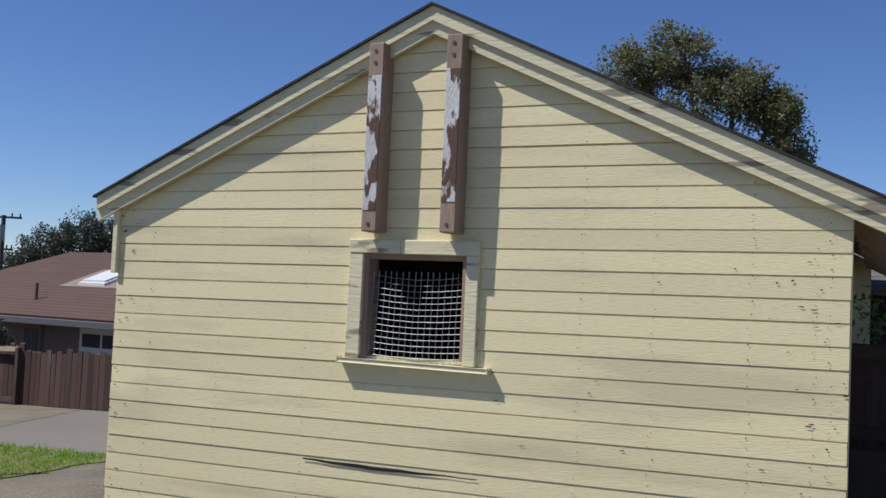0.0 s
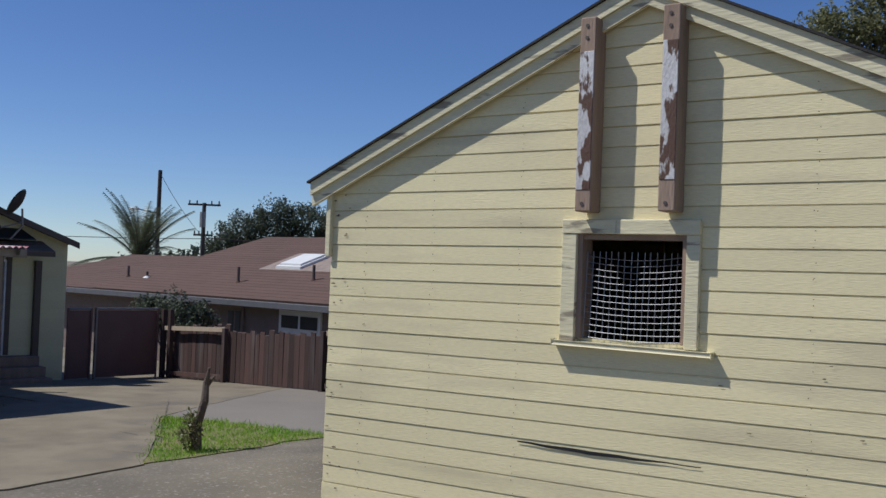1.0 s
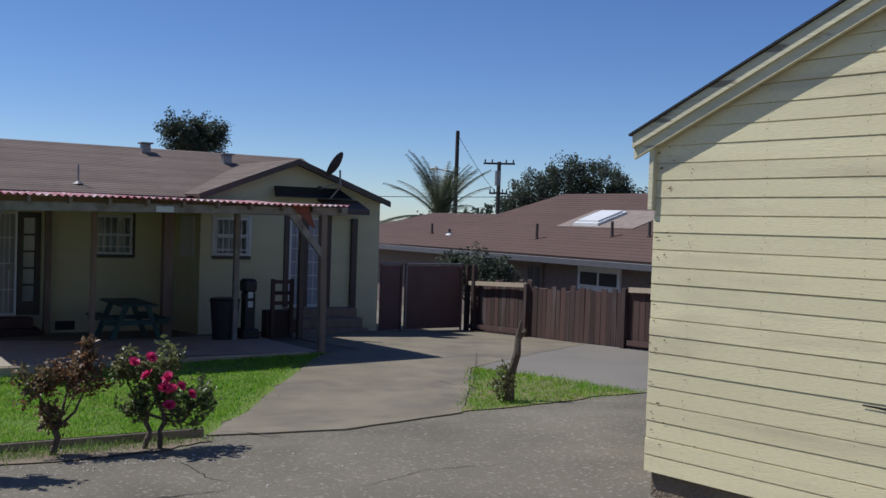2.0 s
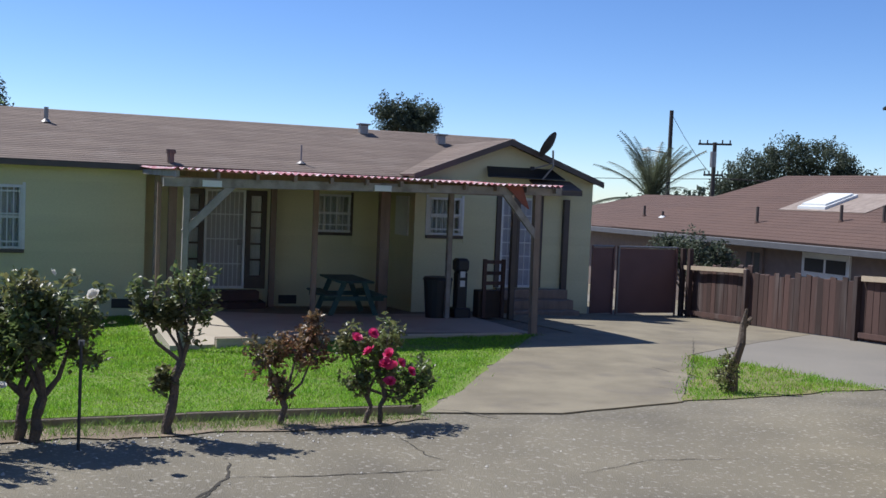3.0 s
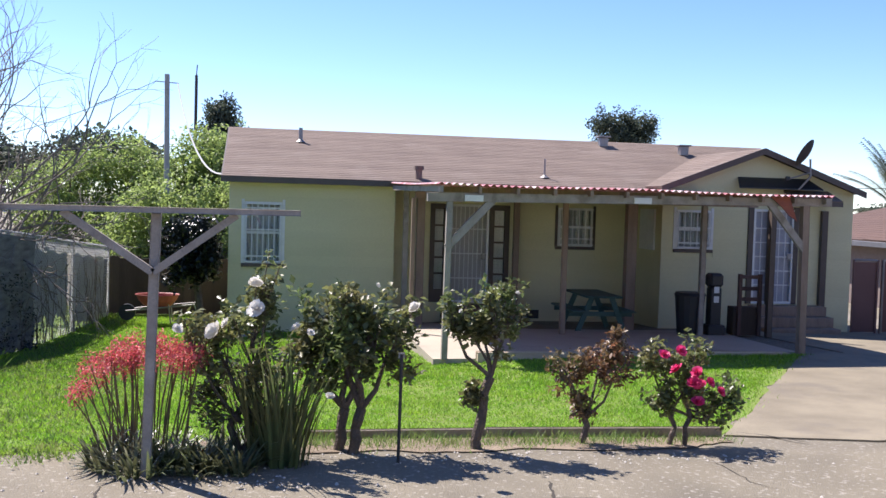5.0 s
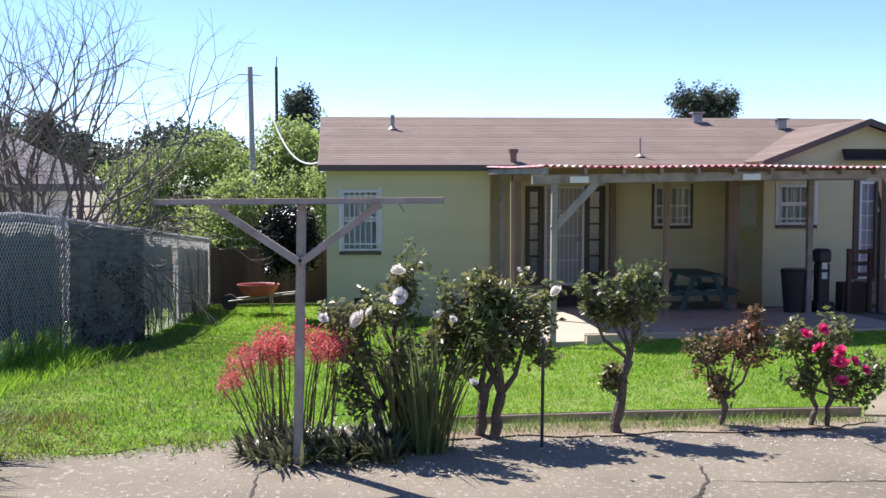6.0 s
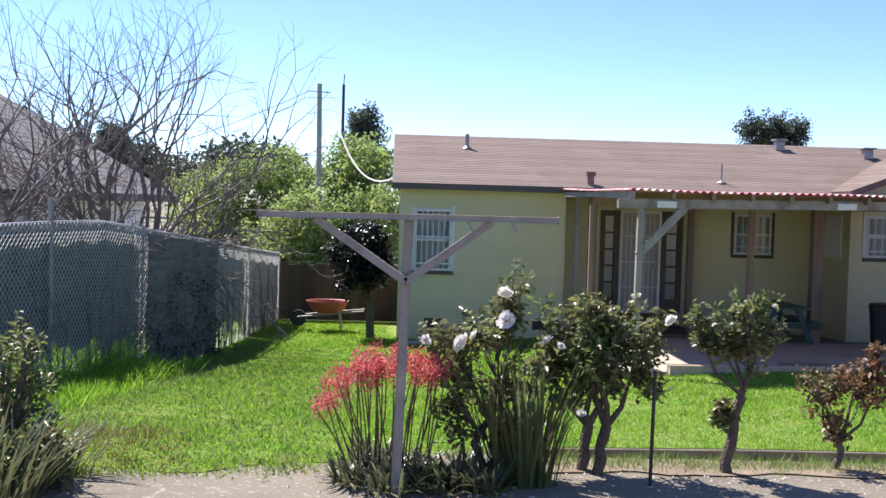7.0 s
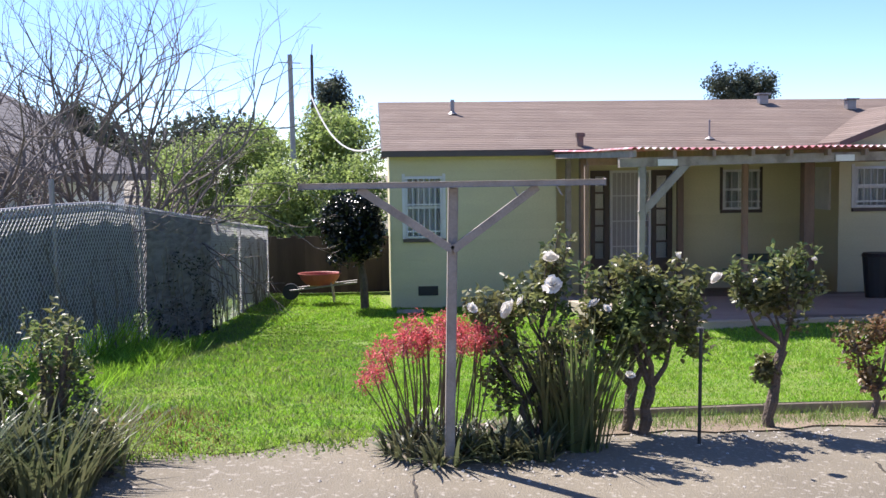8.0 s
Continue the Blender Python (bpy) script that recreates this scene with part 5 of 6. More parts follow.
# plants at the near edge by the fence
for i, (x, y, n, L, sd) in enumerate(((-5.75, -3.45, 140, 0.55, 71), (-6.2, -3.75, 110, 0.6, 72), (-5.5, -3.85, 130, 0.6, 73), (-6.25, -3.35, 80, 0.42, 74))):
    tuft("strap_leaf_clump", "sprawling clump of arching grey-green strap leaves", "strap plant", x, y, n, L, 0.02, 0.5, 0.24, 0.8, sd, STRAP, "clumps by the fence")


def shrub(name, label, category, x, y, z, centres, spread, size, per, material, seed, group="", stems=True, trunk=0.03):
    R = np.random.default_rng(seed)
    sh = thing(name, (x, y, z), label, category, group)
    v, f = leaves(R, centres, spread, size, per, 0.8, 0.5)
    if stems:
        V, F = [], []
        for c in centres[:: max(1, len(centres) // 14)]:
            q = Vector(c)
            tube(V, F, [Vector((x, y, z - 0.05)), Vector(((x + q.x) / 2 + 0.03, (y + q.y) / 2, (z + q.z) / 2)), q], [trunk, trunk * 0.7, trunk * 0.3], 5)
        part("stem", raw("stem", V, F, BARK), BARK, sh)
    part("foliage", quick_mesh("foliage", v, f, material), material, sh)
    return sh


def blob_points(R, cx, cy, cz, rx, ry, rz, n, shell=0.55, lumps=0.2, seed=0):
    out = []
    for i in range(n):
        u = R.normal(size=3)
        u /= np.linalg.norm(u)
        k = R.uniform(shell, 1.0) * (1 + lumps * math.sin(4 * u[0] + seed) + lumps * math.sin(5 * u[1] + 3 * u[2] + seed))
        out.append((cx + u[0] * rx * k, cy + u[1] * ry * k, cz + u[2] * rz * k))
    return out


R = np.random.default_rng(80)
shrub("weedy_shrub", "straggly leafy shrub beside the chain-link fence", "shrub", -6.5, -3.65, ground_z(-6.5, -3.65), blob_points(R, -6.5, -3.62, 0.56, 0.28, 0.22, 0.5, 60), 0.08, 0.055, 18, ROSELEAF, 81)
shrub("weedy_shrub", "low leafy shrub among the strap leaves", "shrub", -6.3, -3.95, ground_z(-6.3, -3.95), blob_points(R, -6.3, -3.95, 0.36, 0.35, 0.3, 0.32, 60), 0.09, 0.055, 18, ROSELEAF, 83)
shrub("weedy_shrub", "low leafy shrub among the strap leaves", "shrub", -6.15, -3.3, ground_z(-6.15, -3.3), blob_points(R, -6.15, -3.35, 0.22, 0.3, 0.2, 0.2, 40), 0.08, 0.05, 18, ROSELEAF, 85)
shrub("stump_shoots", "leafy shoots at the foot of the stump", "shrub", sx + 0.05, sy - 0.12, gz, blob_points(R, sx + 0.05, sy - 0.14, ground_z(sx, sy) + 0.2, 0.13, 0.13, 0.24, 26), 0.06, 0.05, 14, ROSELEAF, 99, trunk=0.008)

# ---- chain-link fence ----
def fy(x):
    return -4.87 + 0.089 * (-13.9 - x)


link = thing("chain_link_fence", (-12, fy(-12), -0.3), "rusty-grey chain-link fence on pipe posts", "fence")
FX0, FX1 = -6.4, -22.0


def ftop(x):
    return min(1.40, 1.29 - 0.085 * (-13.9 - x))


for x in (-6.6, -8.9, -11.23, -13.9, -17.3, -19.5, -22.0):
    part("post", rod(B(), (x, fy(x), ground_z(x, fy(x)) - 0.05), (x, fy(x), ftop(x) + (0.27 if x > -12 else 0.03)), 0.03, n=8), METAL, link)
V, F = [], []
for a, b in ((-6.6, -8.9), (-8.9, -11.23), (-11.23, -13.9), (-13.9, -17.3), (-17.3, -22.0)):
    tube(V, F, [Vector((a, fy(a), ftop(a))), Vector(((a + b) / 2, fy((a + b) / 2), ftop((a + b) / 2) - 0.01)), Vector((b, fy(b), ftop(b)))], [0.02] * 3, 6)
part("top_rail", raw("top_rail", V, F, METAL), METAL, link)
V, F = [], []
step, H = 0.085, 1.7
n = int((FX0 - FX1) / step)
for s in (-1, 1):
    for i in range(-int(H / step), n + int(H / step)):
        pts = []
        for u in (0.0, 0.5, 1.0):
            x = FX0 - i * step - s * u * H
            pts.append(x)
        xa, xb = pts[0], pts[2]
        lo, hi = 0.0, 1.0
        if s > 0:
            if xa > FX0:
                lo = (xa - FX0) / H
            if xb < FX1:
                hi = (xa - FX1) / H
        else:
            if xa < FX1:
                lo = (FX1 - xa) / H
            if xb > FX0:
                hi = (FX0 - xa) / H
        if hi - lo < 0.02:
            continue
        q = []
        for u in (lo, hi):
            x = xa - s * u * H
            g = ground_z(x, fy(x))
            q.append(Vector((x, fy(x) + 0.025 + s * 0.003, g + u * (ftop(x) - g))))
        tube(V, F, q, [0.0046, 0.0046], 3)
LINK = mat("weathered_zinc_wire", (0.52, 0.53, 0.53), 0.6, (0.42, 0.42, 0.42), 5, 0.6, 60, 0.0)
ob = part("wire_mesh", raw("wire_mesh", V, F, LINK), LINK, link, "diamond wire mesh")
ob["kind"] = "stuff"

# cloth and dead creeper on the fence
CLOTH = mat("dark_shade_cloth", (0.20, 0.195, 0.19), 0.9, (0.085, 0.08, 0.078), 3, 0.9, 60, 0.6, stretch=(1, 1, 5), trans=0.15)
PALECLOTH = mat("pale_torn_netting", (0.36, 0.365, 0.36), 0.9, (0.2, 0.2, 0.2), 4, 0.9, 60, 0.4, stretch=(1, 1, 0.6), trans=0.4)


def hung_cloth(name, x0, x1, off, lo, material, label, seed):
    """A rippled cloth hung from the fence's top, its lower edge ragged."""
    rng = random.Random(seed)
    n, m = max(8, int(abs(x1 - x0) / 0.12)), 8
    verts, faces = [], []
    for side in (0.0, 0.006):
        for i in range(n + 1):
            x = x0 + (x1 - x0) * i / n
            g = ground_z(x, fy(x)) + lo + 0.10 * math.sin(i * 0.9 + seed) + 0.06 * math.sin(i * 2.3)
            for j in range(m + 1):
                u = j / m
                verts.append((x, fy(x) + off + side + 0.025 * math.sin(i * 1.3) * u + 0.015 * math.sin(7 * u + i), ftop(x) - 0.06 + (g - ftop(x)) * u))
    k = (n + 1) * (m + 1)
    for i in range(n):
        for j in range(m):
            a = i * (m + 1) + j
            faces.append((a, a + 1, a + m + 2, a + m + 1))
            faces.append((k + a, k + a + m + 1, k + a + m + 2, k + a + 1))
    for i in range(n):
        a, c = i * (m + 1) + m, (i + 1) * (m + 1) + m
        faces.append((a, k + a, k + c, c))
    solid(name, raw(name, verts, faces, material), material, label, "shade cloth", "cloths hung on the fence")


hung_cloth("shade_cloth", -6.5, -13.85, -0.07, 0.42, CLOTH, "dark shade cloth hung behind the chain-link fence", 1)
hung_cloth("shade_cloth", -13.95, -17.2, 0.06, 0.02, CLOTH, "dark shade cloth sagging over the fence", 2)
hung_cloth("shade_cloth", -17.35, -19.4, -0.07, 0.35, PALECLOTH, "pale torn netting on the fence", 3)
hung_cloth("shade_cloth", -19.6, -21.9, -0.07, 0.1, PALECLOTH, "pale torn netting on the fence", 4)
R = np.random.default_rng(120)
cen = [(x, fy(x) + R.uniform(0.02, 0.2), ground_z(x, fy(x)) + R.uniform(0.0, 1.2) ** 1.3) for x in R.uniform(-17.2, -13.6, 70)]
creeper = thing("dead_creeper", (-15.5, fy(-15.5), ground_z(-15.5, -4.8)), "dark dried creeper tangled through the fence", "creeper")
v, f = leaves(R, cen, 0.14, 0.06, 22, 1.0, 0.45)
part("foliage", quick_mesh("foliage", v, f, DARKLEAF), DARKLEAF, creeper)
V, F = [], []
rng = random.Random(9)
for i in range(90):
    x = rng.uniform(-21.8, -8.5)
    p = Vector((x, fy(x) + 0.06, ground_z(x, fy(x))))
    pts = [p]
    for j in range(5):
        p = p + Vector((rng.gauss(0, 0.14), rng.gauss(0, 0.03), rng.uniform(0.15, 0.36)))
        pts.append(p.copy())
    tube(V, F, pts, [0.009, 0.008, 0.007, 0.006, 0.004, 0.003], 4)
part("vine", raw("vine", V, F, TWIG), TWIG, creeper, "bare grey vine stems")

# ---- bare trees behind the fence ----
def bare_tree(x, y, label, seed, height, r, stems, lean):
    rng = random.Random(seed)
    gz = ground_z(x, y)
    tr = thing("bare_tree", (x, y, gz), label, "tree")
    V, F = [], []
    fork = Vector((x, y, gz + 0.7))
    tube(V, F, [Vector((x, y, gz - 0.1)), Vector((x + 0.04, y + 0.03, gz + 0.35)), fork], [r * 1.4, r, r], 8)
    part("trunk", raw("trunk", V, F, BARK), BARK, tr)
    for s in range(stems):
        V, F, tips = [], [], []
        a = 2 * math.pi * s / stems + rng.uniform(-0.3, 0.3)
        k = lean * rng.uniform(0.3, 1.2)
        d = Vector((math.cos(a) * k, math.sin(a) * k, 1.0)).normalized()
        grow(rng, V, F, tips, fork, d, height * 0.33, r * 0.42, 5, 2, 0.11, 0.70, 5, 0.05)
        part("limb", raw("limb", V, F, TWIG), TWIG, tr, "bare grey limb with twigs")
        V, F, tips = [], [], []
        grow(rng, V, F, tips, fork, (d + Vector((0.3 * math.cos(a), 0.3 * math.sin(a), -0.1))).normalized(), height * 0.27, r * 0.32, 4, 3, 0.15, 0.68, 5, 0.02)
        part("limb", raw("limb", V, F, TWIG), TWIG, tr)
        V, F = [], []
        for q in range(7):
            p = fork + Vector((rng.gauss(0, 0.7), rng.gauss(0, 0.8), rng.uniform(-0.2, 1.1)))
            pts = [p]
            d = Vector((rng.gauss(0, 1), rng.gauss(0, 1), rng.gauss(0.1, 0.5))).normalized()
            for j in range(5):
                d = (d + Vector((rng.gauss(0, 0.3), rng.gauss(0, 0.3), rng.gauss(0, 0.3)))).normalized()
                p = p + d * 0.24
                pts.append(p.copy())
            tube(V, F, pts, [0.016, 0.014, 0.012, 0.010, 0.007, 0.004], 4)
        ob = part("tangle", raw("tangle", V, F, TWIG), TWIG, tr, "tangled low twigs")
        ob["kind"] = "stuff"
    return tr


bare_tree(-17.2, -5.95, "leafless fruit tree with grey tangled branches", 5, 5.2, 0.11, 13, 0.7)
bare_tree(-14.2, -7.0, "leafless fruit tree with grey tangled branches", 9, 4.4, 0.09, 10, 0.8)
bare_tree(-19.4, -6.7, "low leafless tree behind the fence", 12, 1.3, 0.08, 7, 0.8)
# leafy masses added to stand for the shade behind the fence
R = np.random.default_rng(125)
for i, (x, y, r) in enumerate(((-15.5, -6.6, 1.1), (-18.4, -6.2, 1.1), (-20.8, -5.6, 1.0))):
    shrub("shade_hedge", "twiggy hedge added for the dark shade behind the fence", "hedge", x, y, ground_z(x, y), blob_points(R, x, y, ground_z(x, y) + 1.25, r, 0.8, 0.75, 60), 0.22, 0.10, 12, FARLEAF, 126 + i, "hedge behind the fence")

# ---- back corner ----
bf = thing("back_fence", (-22.5, -3.2, -0.8), "dark old board fence closing the yard", "fence")
y = -4.9
rng = random.Random(14)
while y < -1.72:
    part("board", box(B(), -22.5 + rng.uniform(-0.01, 0.01), -22.47, y, y + 0.152, -0.85, 0.36 + rng.uniform(-0.04, 0.04)), OLDFENCE, bf)
    y += 0.15
R = np.random.default_rng(140)
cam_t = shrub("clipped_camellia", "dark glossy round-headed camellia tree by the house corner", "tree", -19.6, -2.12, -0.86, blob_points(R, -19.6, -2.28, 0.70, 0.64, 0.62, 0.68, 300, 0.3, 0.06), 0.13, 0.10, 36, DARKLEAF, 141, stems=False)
V, F = [], []
tube(V, F, [Vector((-19.6, -2.08, -0.9)), Vector((-19.58, -2.10, -0.3)), Vector((-19.6, -2.2, 0.4))], [0.09, 0.075, 0.06], 8)
part("trunk", raw("trunk", V, F, BARK), BARK, cam_t)

solid("splash_block", box(B(), -19.15, -18.8, -1.5, -1.0, ground_z(-19, -1.25) - 0.02, ground_z(-19, -1.25) + 0.045, 0.012), PORCHFLOOR, "pale flat concrete block at the foot of the wall", "concrete block")
RED = mat("red_barrow_paint", (0.33, 0.075, 0.06), 0.6, (0.25, 0.06, 0.05), 5, 0.7, 50, 0.2)
bar = thing("wheelbarrow", (-20.6, -3.0, -0.8), "red metal wheelbarrow by the back fence", "wheelbarrow")
bm = B()
rows = []
for r, z in ((0.10, -0.50), (0.26, -0.47), (0.36, -0.36), (0.41, -0.26), (0.43, -0.25)):
    rows.append([bm.verts.new((-20.6 + 0.8 * r * math.cos(2 * math.pi * k / 20), -2.98 + r * math.sin(2 * math.pi * k / 20), z)) for k in range(20)])
bm.faces.new(rows[0])
for ra, rb in zip(rows, rows[1:]):
    for k in range(20):
        bm.faces.new((ra[k], ra[(k + 1) % 20], rb[(k + 1) % 20], rb[k]))
bmesh.ops.recalc_face_normals(bm, faces=bm.faces)
bmesh.ops.solidify(bm, geom=bm.faces[:], thickness=0.012)
part("tray", bm, RED, bar, "red metal tray")
for x in (-20.4, -20.8):
    part("handle", rod(B(), (x, -3.55, -0.56), (x, -2.25, -0.42), 0.016), METAL, bar)
    part("leg", rod(B(), (x, -2.7, -0.8), (x, -2.75, -0.42), 0.015), METAL, bar)
part("wheel", rod(B(), (-20.65, -3.55, -0.6), (-20.55, -3.55, -0.6), 0.16, n=16), BLACK, bar)

# ---- house beyond the fence ----
nl = thing("grey_roofed_house", (-22, -11, -0.8), "neighbouring house with white wall and grey-brown shingle roof", "house")
PALEWALL = mat("pale_blue_white_wall", (0.80, 0.82, 0.84), 0.7, (0.7, 0.72, 0.75), 3, 0.7, 50, 0.3, stretch=(1, 4, 0.3))
part("wall", box(B(), -27, -16.9, -15.6, -8.3, -0.9, 1.72), PALEWALL, nl)
rng = random.Random(6)
roof_courses(nl, SHINGLE_GREY, (-16.2, -16.2, 1.74), (-16.2, -7.6, 1.74), (-21, -10.6, 4.0), (-21, -13.2, 4.0), 0.03, 24, "grey-brown shingle roof")
roof_courses(nl, SHINGLE_GREY, (-16.2, -7.6, 1.74), (-27.6, -7.6, 1.74), (-22.5, -10.6, 4.0), (-21, -10.6, 4.0), 0.03, 24)
part("fascia", box(B(), -16.22, -16.17, -16.2, -7.6, 1.6, 1.74), TRIM_BROWN, nl)
part("fascia", box(B(), -27.5, -16.22, -7.62, -7.57, 1.6, 1.74), TRIM_BROWN, nl)

# ---- trees and poles beyond ----
R = np.random.default_rng(200)


def tree(name, label, x, y, gz, crowns, leaf, size, per, spread, seed, trunk=0.2, density=60):
    """A tree of several leafy masses on a tapered trunk with limbs."""
    R = np.random.default_rng(seed)
    tr = thing(name, (x, y, gz), label, "tree")
    V, F, cen = [], [], []
    top = max(c[2] for c in crowns)
    fork = Vector((x, y, gz + (top - gz) * 0.45))
    tube(V, F, [Vector((x, y, gz - 0.2)), (Vector((x, y, gz)) + fork) / 2 + Vector((0.1, 0.1, 0)), fork], [trunk * 1.3, trunk, trunk * 0.8], 8)
    for cx, cy, cz, rx, ry, rz in crowns:
        tube(V, F, [fork, (fork + Vector((cx, cy, cz))) / 2 + Vector((0, 0.1, -0.1)), Vector((cx, cy, cz + rz * 0.3))], [trunk * 0.6, trunk * 0.4, trunk * 0.15], 6)
        cen += blob_points(R, cx, cy, cz, rx, ry, rz, density, 0.5, 0.16, cx)
    part("trunk", raw("trunk", V, F, BARK), BARK, tr)
    v, f = leaves(R, cen, spread, size, per, 0.8, 0.5)
    part("crown", quick_mesh("crown", v, f, leaf), leaf, tr)
    return tr


# fresh green trees behind the yard
for i, (x, y, top) in enumerate(((-48, -10.3, 3.6), (-48.5, -8.4, 4.1), (-48, -6.6, 4.3), (-48.5, -4.8, 4.7), (-48, -3.2, 4.9), (-50, -12.2, 3.2), (-43, -3.0, 2.6), (-43.5, -4.9, 2.3), (-44, -7.0, 2.2))):
    tree("willow_tree", "fresh light-green leafy tree behind the yard", x, y, -1.0, [(x + R.uniform(-0.8, 0.8), y + R.uniform(-0.9, 0.9), top - 1.1 - 0.95 * k, 1.5, 1.35, 1.15) for k in range(5)], FRESHLEAF, 0.22, 22, 0.5, 210 + i, 0.12, 60)
tree("conifer", "dark green tree rising behind the house", -85, -5.7, -1, [(-85, -5.7, 7.9, 1.3, 1.2, 1.7), (-85, -5.7, 6.0, 2.3, 2.2, 2.1), (-85, -5.2, 4.2, 2.6, 2.5, 2.0)], FARLEAF, 0.32, 36, 0.62, 230, 0.3, 90)
tree("conifer", "dark pointed tree far behind the fence", -87, -26.8, -1, [(-87, -26.8, 6.6, 1.3, 1.2, 1.3), (-87, -26.8, 5.0, 2.2, 2.0, 1.6)], FARLEAF, 0.3, 30, 0.6, 235, 0.25, 70)
tree("round_tree", "dark round tree beyond the ridge", -80, 26.7, -1, [(-80, 25.6, 8.1, 1.8, 1.8, 1.45), (-80, 27.9, 8.2, 1.8, 1.7, 1.4), (-80, 26.7, 7.2, 2.2, 2.3, 1.3)], FARLEAF, 0.26, 44, 0.5, 231, 0.3, 90)
tree("round_tree", "dark round tree beyond the ridge", -52, -22, -1, [(-52, -22, 4, 3, 3, 2.4)], FARLEAF, 0.3, 24, 0.5, 234, 0.25, 90)
tree("eucalyptus", "large dusky eucalyptus with rounded crown", -62, 51, -1, [(-63.2, 48.6, 4.5, 2.0, 2.0, 1.5), (-61.6, 50.6, 5.6, 2.1, 2.1, 1.5), (-60.0, 52.7, 5.2, 2.0, 2.0, 1.5), (-58.9, 53.9, 4.0, 1.5, 1.5, 1.2), (-64.0, 47.6, 3.2, 1.5, 1.5, 1.1), (-61.5, 51, 3.6, 2.6, 2.6, 1.5)], FARLEAF, 0.24, 44, 0.55, 232, 0.4, 90)
tree("tall_tree", "leafy green tree behind the garage", -7.5, 29, 0, [(-9.9, 28.2, 8.7, 1.2, 1.3, 0.9), (-8.7, 28.6, 9.1, 1.2, 1.2, 0.95), (-8.6, 28.5, 7.3, 2.0, 1.8, 1.4), (-7.3, 29.0, 8.2, 1.0, 1.0, 0.8), (-6.2, 29.3, 7.6, 0.75, 0.8, 0.7), (-5.9, 29.5, 6.2, 0.9, 1.0, 0.9)], TREELEAF, 0.14, 44, 0.36, 233, 0.3, 95)
# distant wooded ridge
RV = []
for i in range(150):
    a = R.uniform(0, 1)
    x, y = -140 + R.uniform(-6, 6), -75 + 58 * a
    RV += blob_points(R, x, y, 3.4 + 2.4 * math.sin(a * 9) ** 2 + R.uniform(0, 2.6), 3.2, 3.2, 2.6, 7)
for i in range(60):
    x, y = -100 + R.uniform(-6, 6), 62 + 34 * R.uniform(0, 1)
    RV += blob_points(R, x, y, 0.5 + R.uniform(0, 1.2), 3, 3, 2.0, 6)
v, f = leaves(R, RV, 1.4, 0.9, 14, 0.8, 0.6)
tagged(new("far_woods", quick_mesh("far_woods", v, f, FARLEAF)), "dusky far wooded ridge", "woods", kind="stuff")

# shrub over the driveway fence
shrub("fence_shrub", "leafy green shrub over the driveway fence", "shrub", -19.6, 14.0, -0.8, blob_points(R, -20.2, 14.1, 0.6, 1.6, 0.5, 0.5, 150), 0.16, 0.10, 34, FARLEAF, 240, trunk=0.03)

# palm
palm = thing("palm_tree", (-37.8, 24, -1), "date palm with arching feathery fronds", "palm")
V, F = [], []
tube(V, F, [Vector((-37.8, 24, -1.1)), Vector((-37.8, 24, 0.5)), Vector((-37.8, 24, 1.9))], [0.35, 0.32, 0.3], 10)
part("trunk", raw("trunk", V, F, BARK), BARK, palm)
rng = random.Random(3)
for i in range(40):
    a = 2 * math.pi * i / 40 + rng.uniform(-0.1, 0.1)
    rise = rng.choice((0.2, 0.5, 0.85, 1.1, 1.3, 1.42))
    L = rng.uniform(2.7, 3.5)
    out = Vector((math.cos(a), math.sin(a), 0))
    p = Vector((-37.8, 24, 1.9))
    V, F = [], []
    mid = []
    ang = rise
    for k in range(9):
        mid.append(p.copy())
        p = p + (out * math.cos(ang) + Vector((0, 0, math.sin(ang)))) * (L / 8)
        ang -= 0.09
    tube(V, F, mid, [0.035 - 0.0035 * k for k in range(9)], 4)
    for k in range(1, 9):
        for sub in range(4):
            c = mid[k - 1].lerp(mid[k], sub / 4)
            d = (mid[k] - mid[k - 1]).normalized()
            s = d.cross(Vector((0, 0, 1))).normalized()
            for q in (-1, 1):
                ll = 0.55 * math.sin(math.pi * min(1, (k + 1.5) / 10)) + 0.1
                tip = c + s * q * ll * 0.75 + d * ll * 0.6 + Vector((0, 0, -0.1))
                b = len(V)
                V += [tuple(c), tuple(c + d * 0.055), tuple(tip)]
                F.append((b, b + 1, b + 2))
    part("frond", raw("frond", V, F, PALM), PALM, palm)


def pole(x, y, top, r, label, arms=(), lamp=False):
    pl = thing("utility_pole", (x, y, -1.0), label, "utility pole", "utility poles")
    part("shaft", rod(B(), (x, y, -1.1), (x, y, top), r * 1.1, r * 0.85, 10), POLEWOOD, pl)
    for z, half, dx, dy in arms:
        part("cross_arm", beam(B(), (x - dx * half, y - dy * half, z), (x + dx * half, y + dy * half, z), 0.09, 0.1), POLEWOOD, pl)
        for u in (-0.9, -0.45, 0.45, 0.9):
            part("insulator", rod(B(), (x + dx * half * u, y + dy * half * u, z + 0.05), (x + dx * half * u, y + dy * half * u, z + 0.22), 0.04, n=6), POLEWOOD, pl)
    return pl


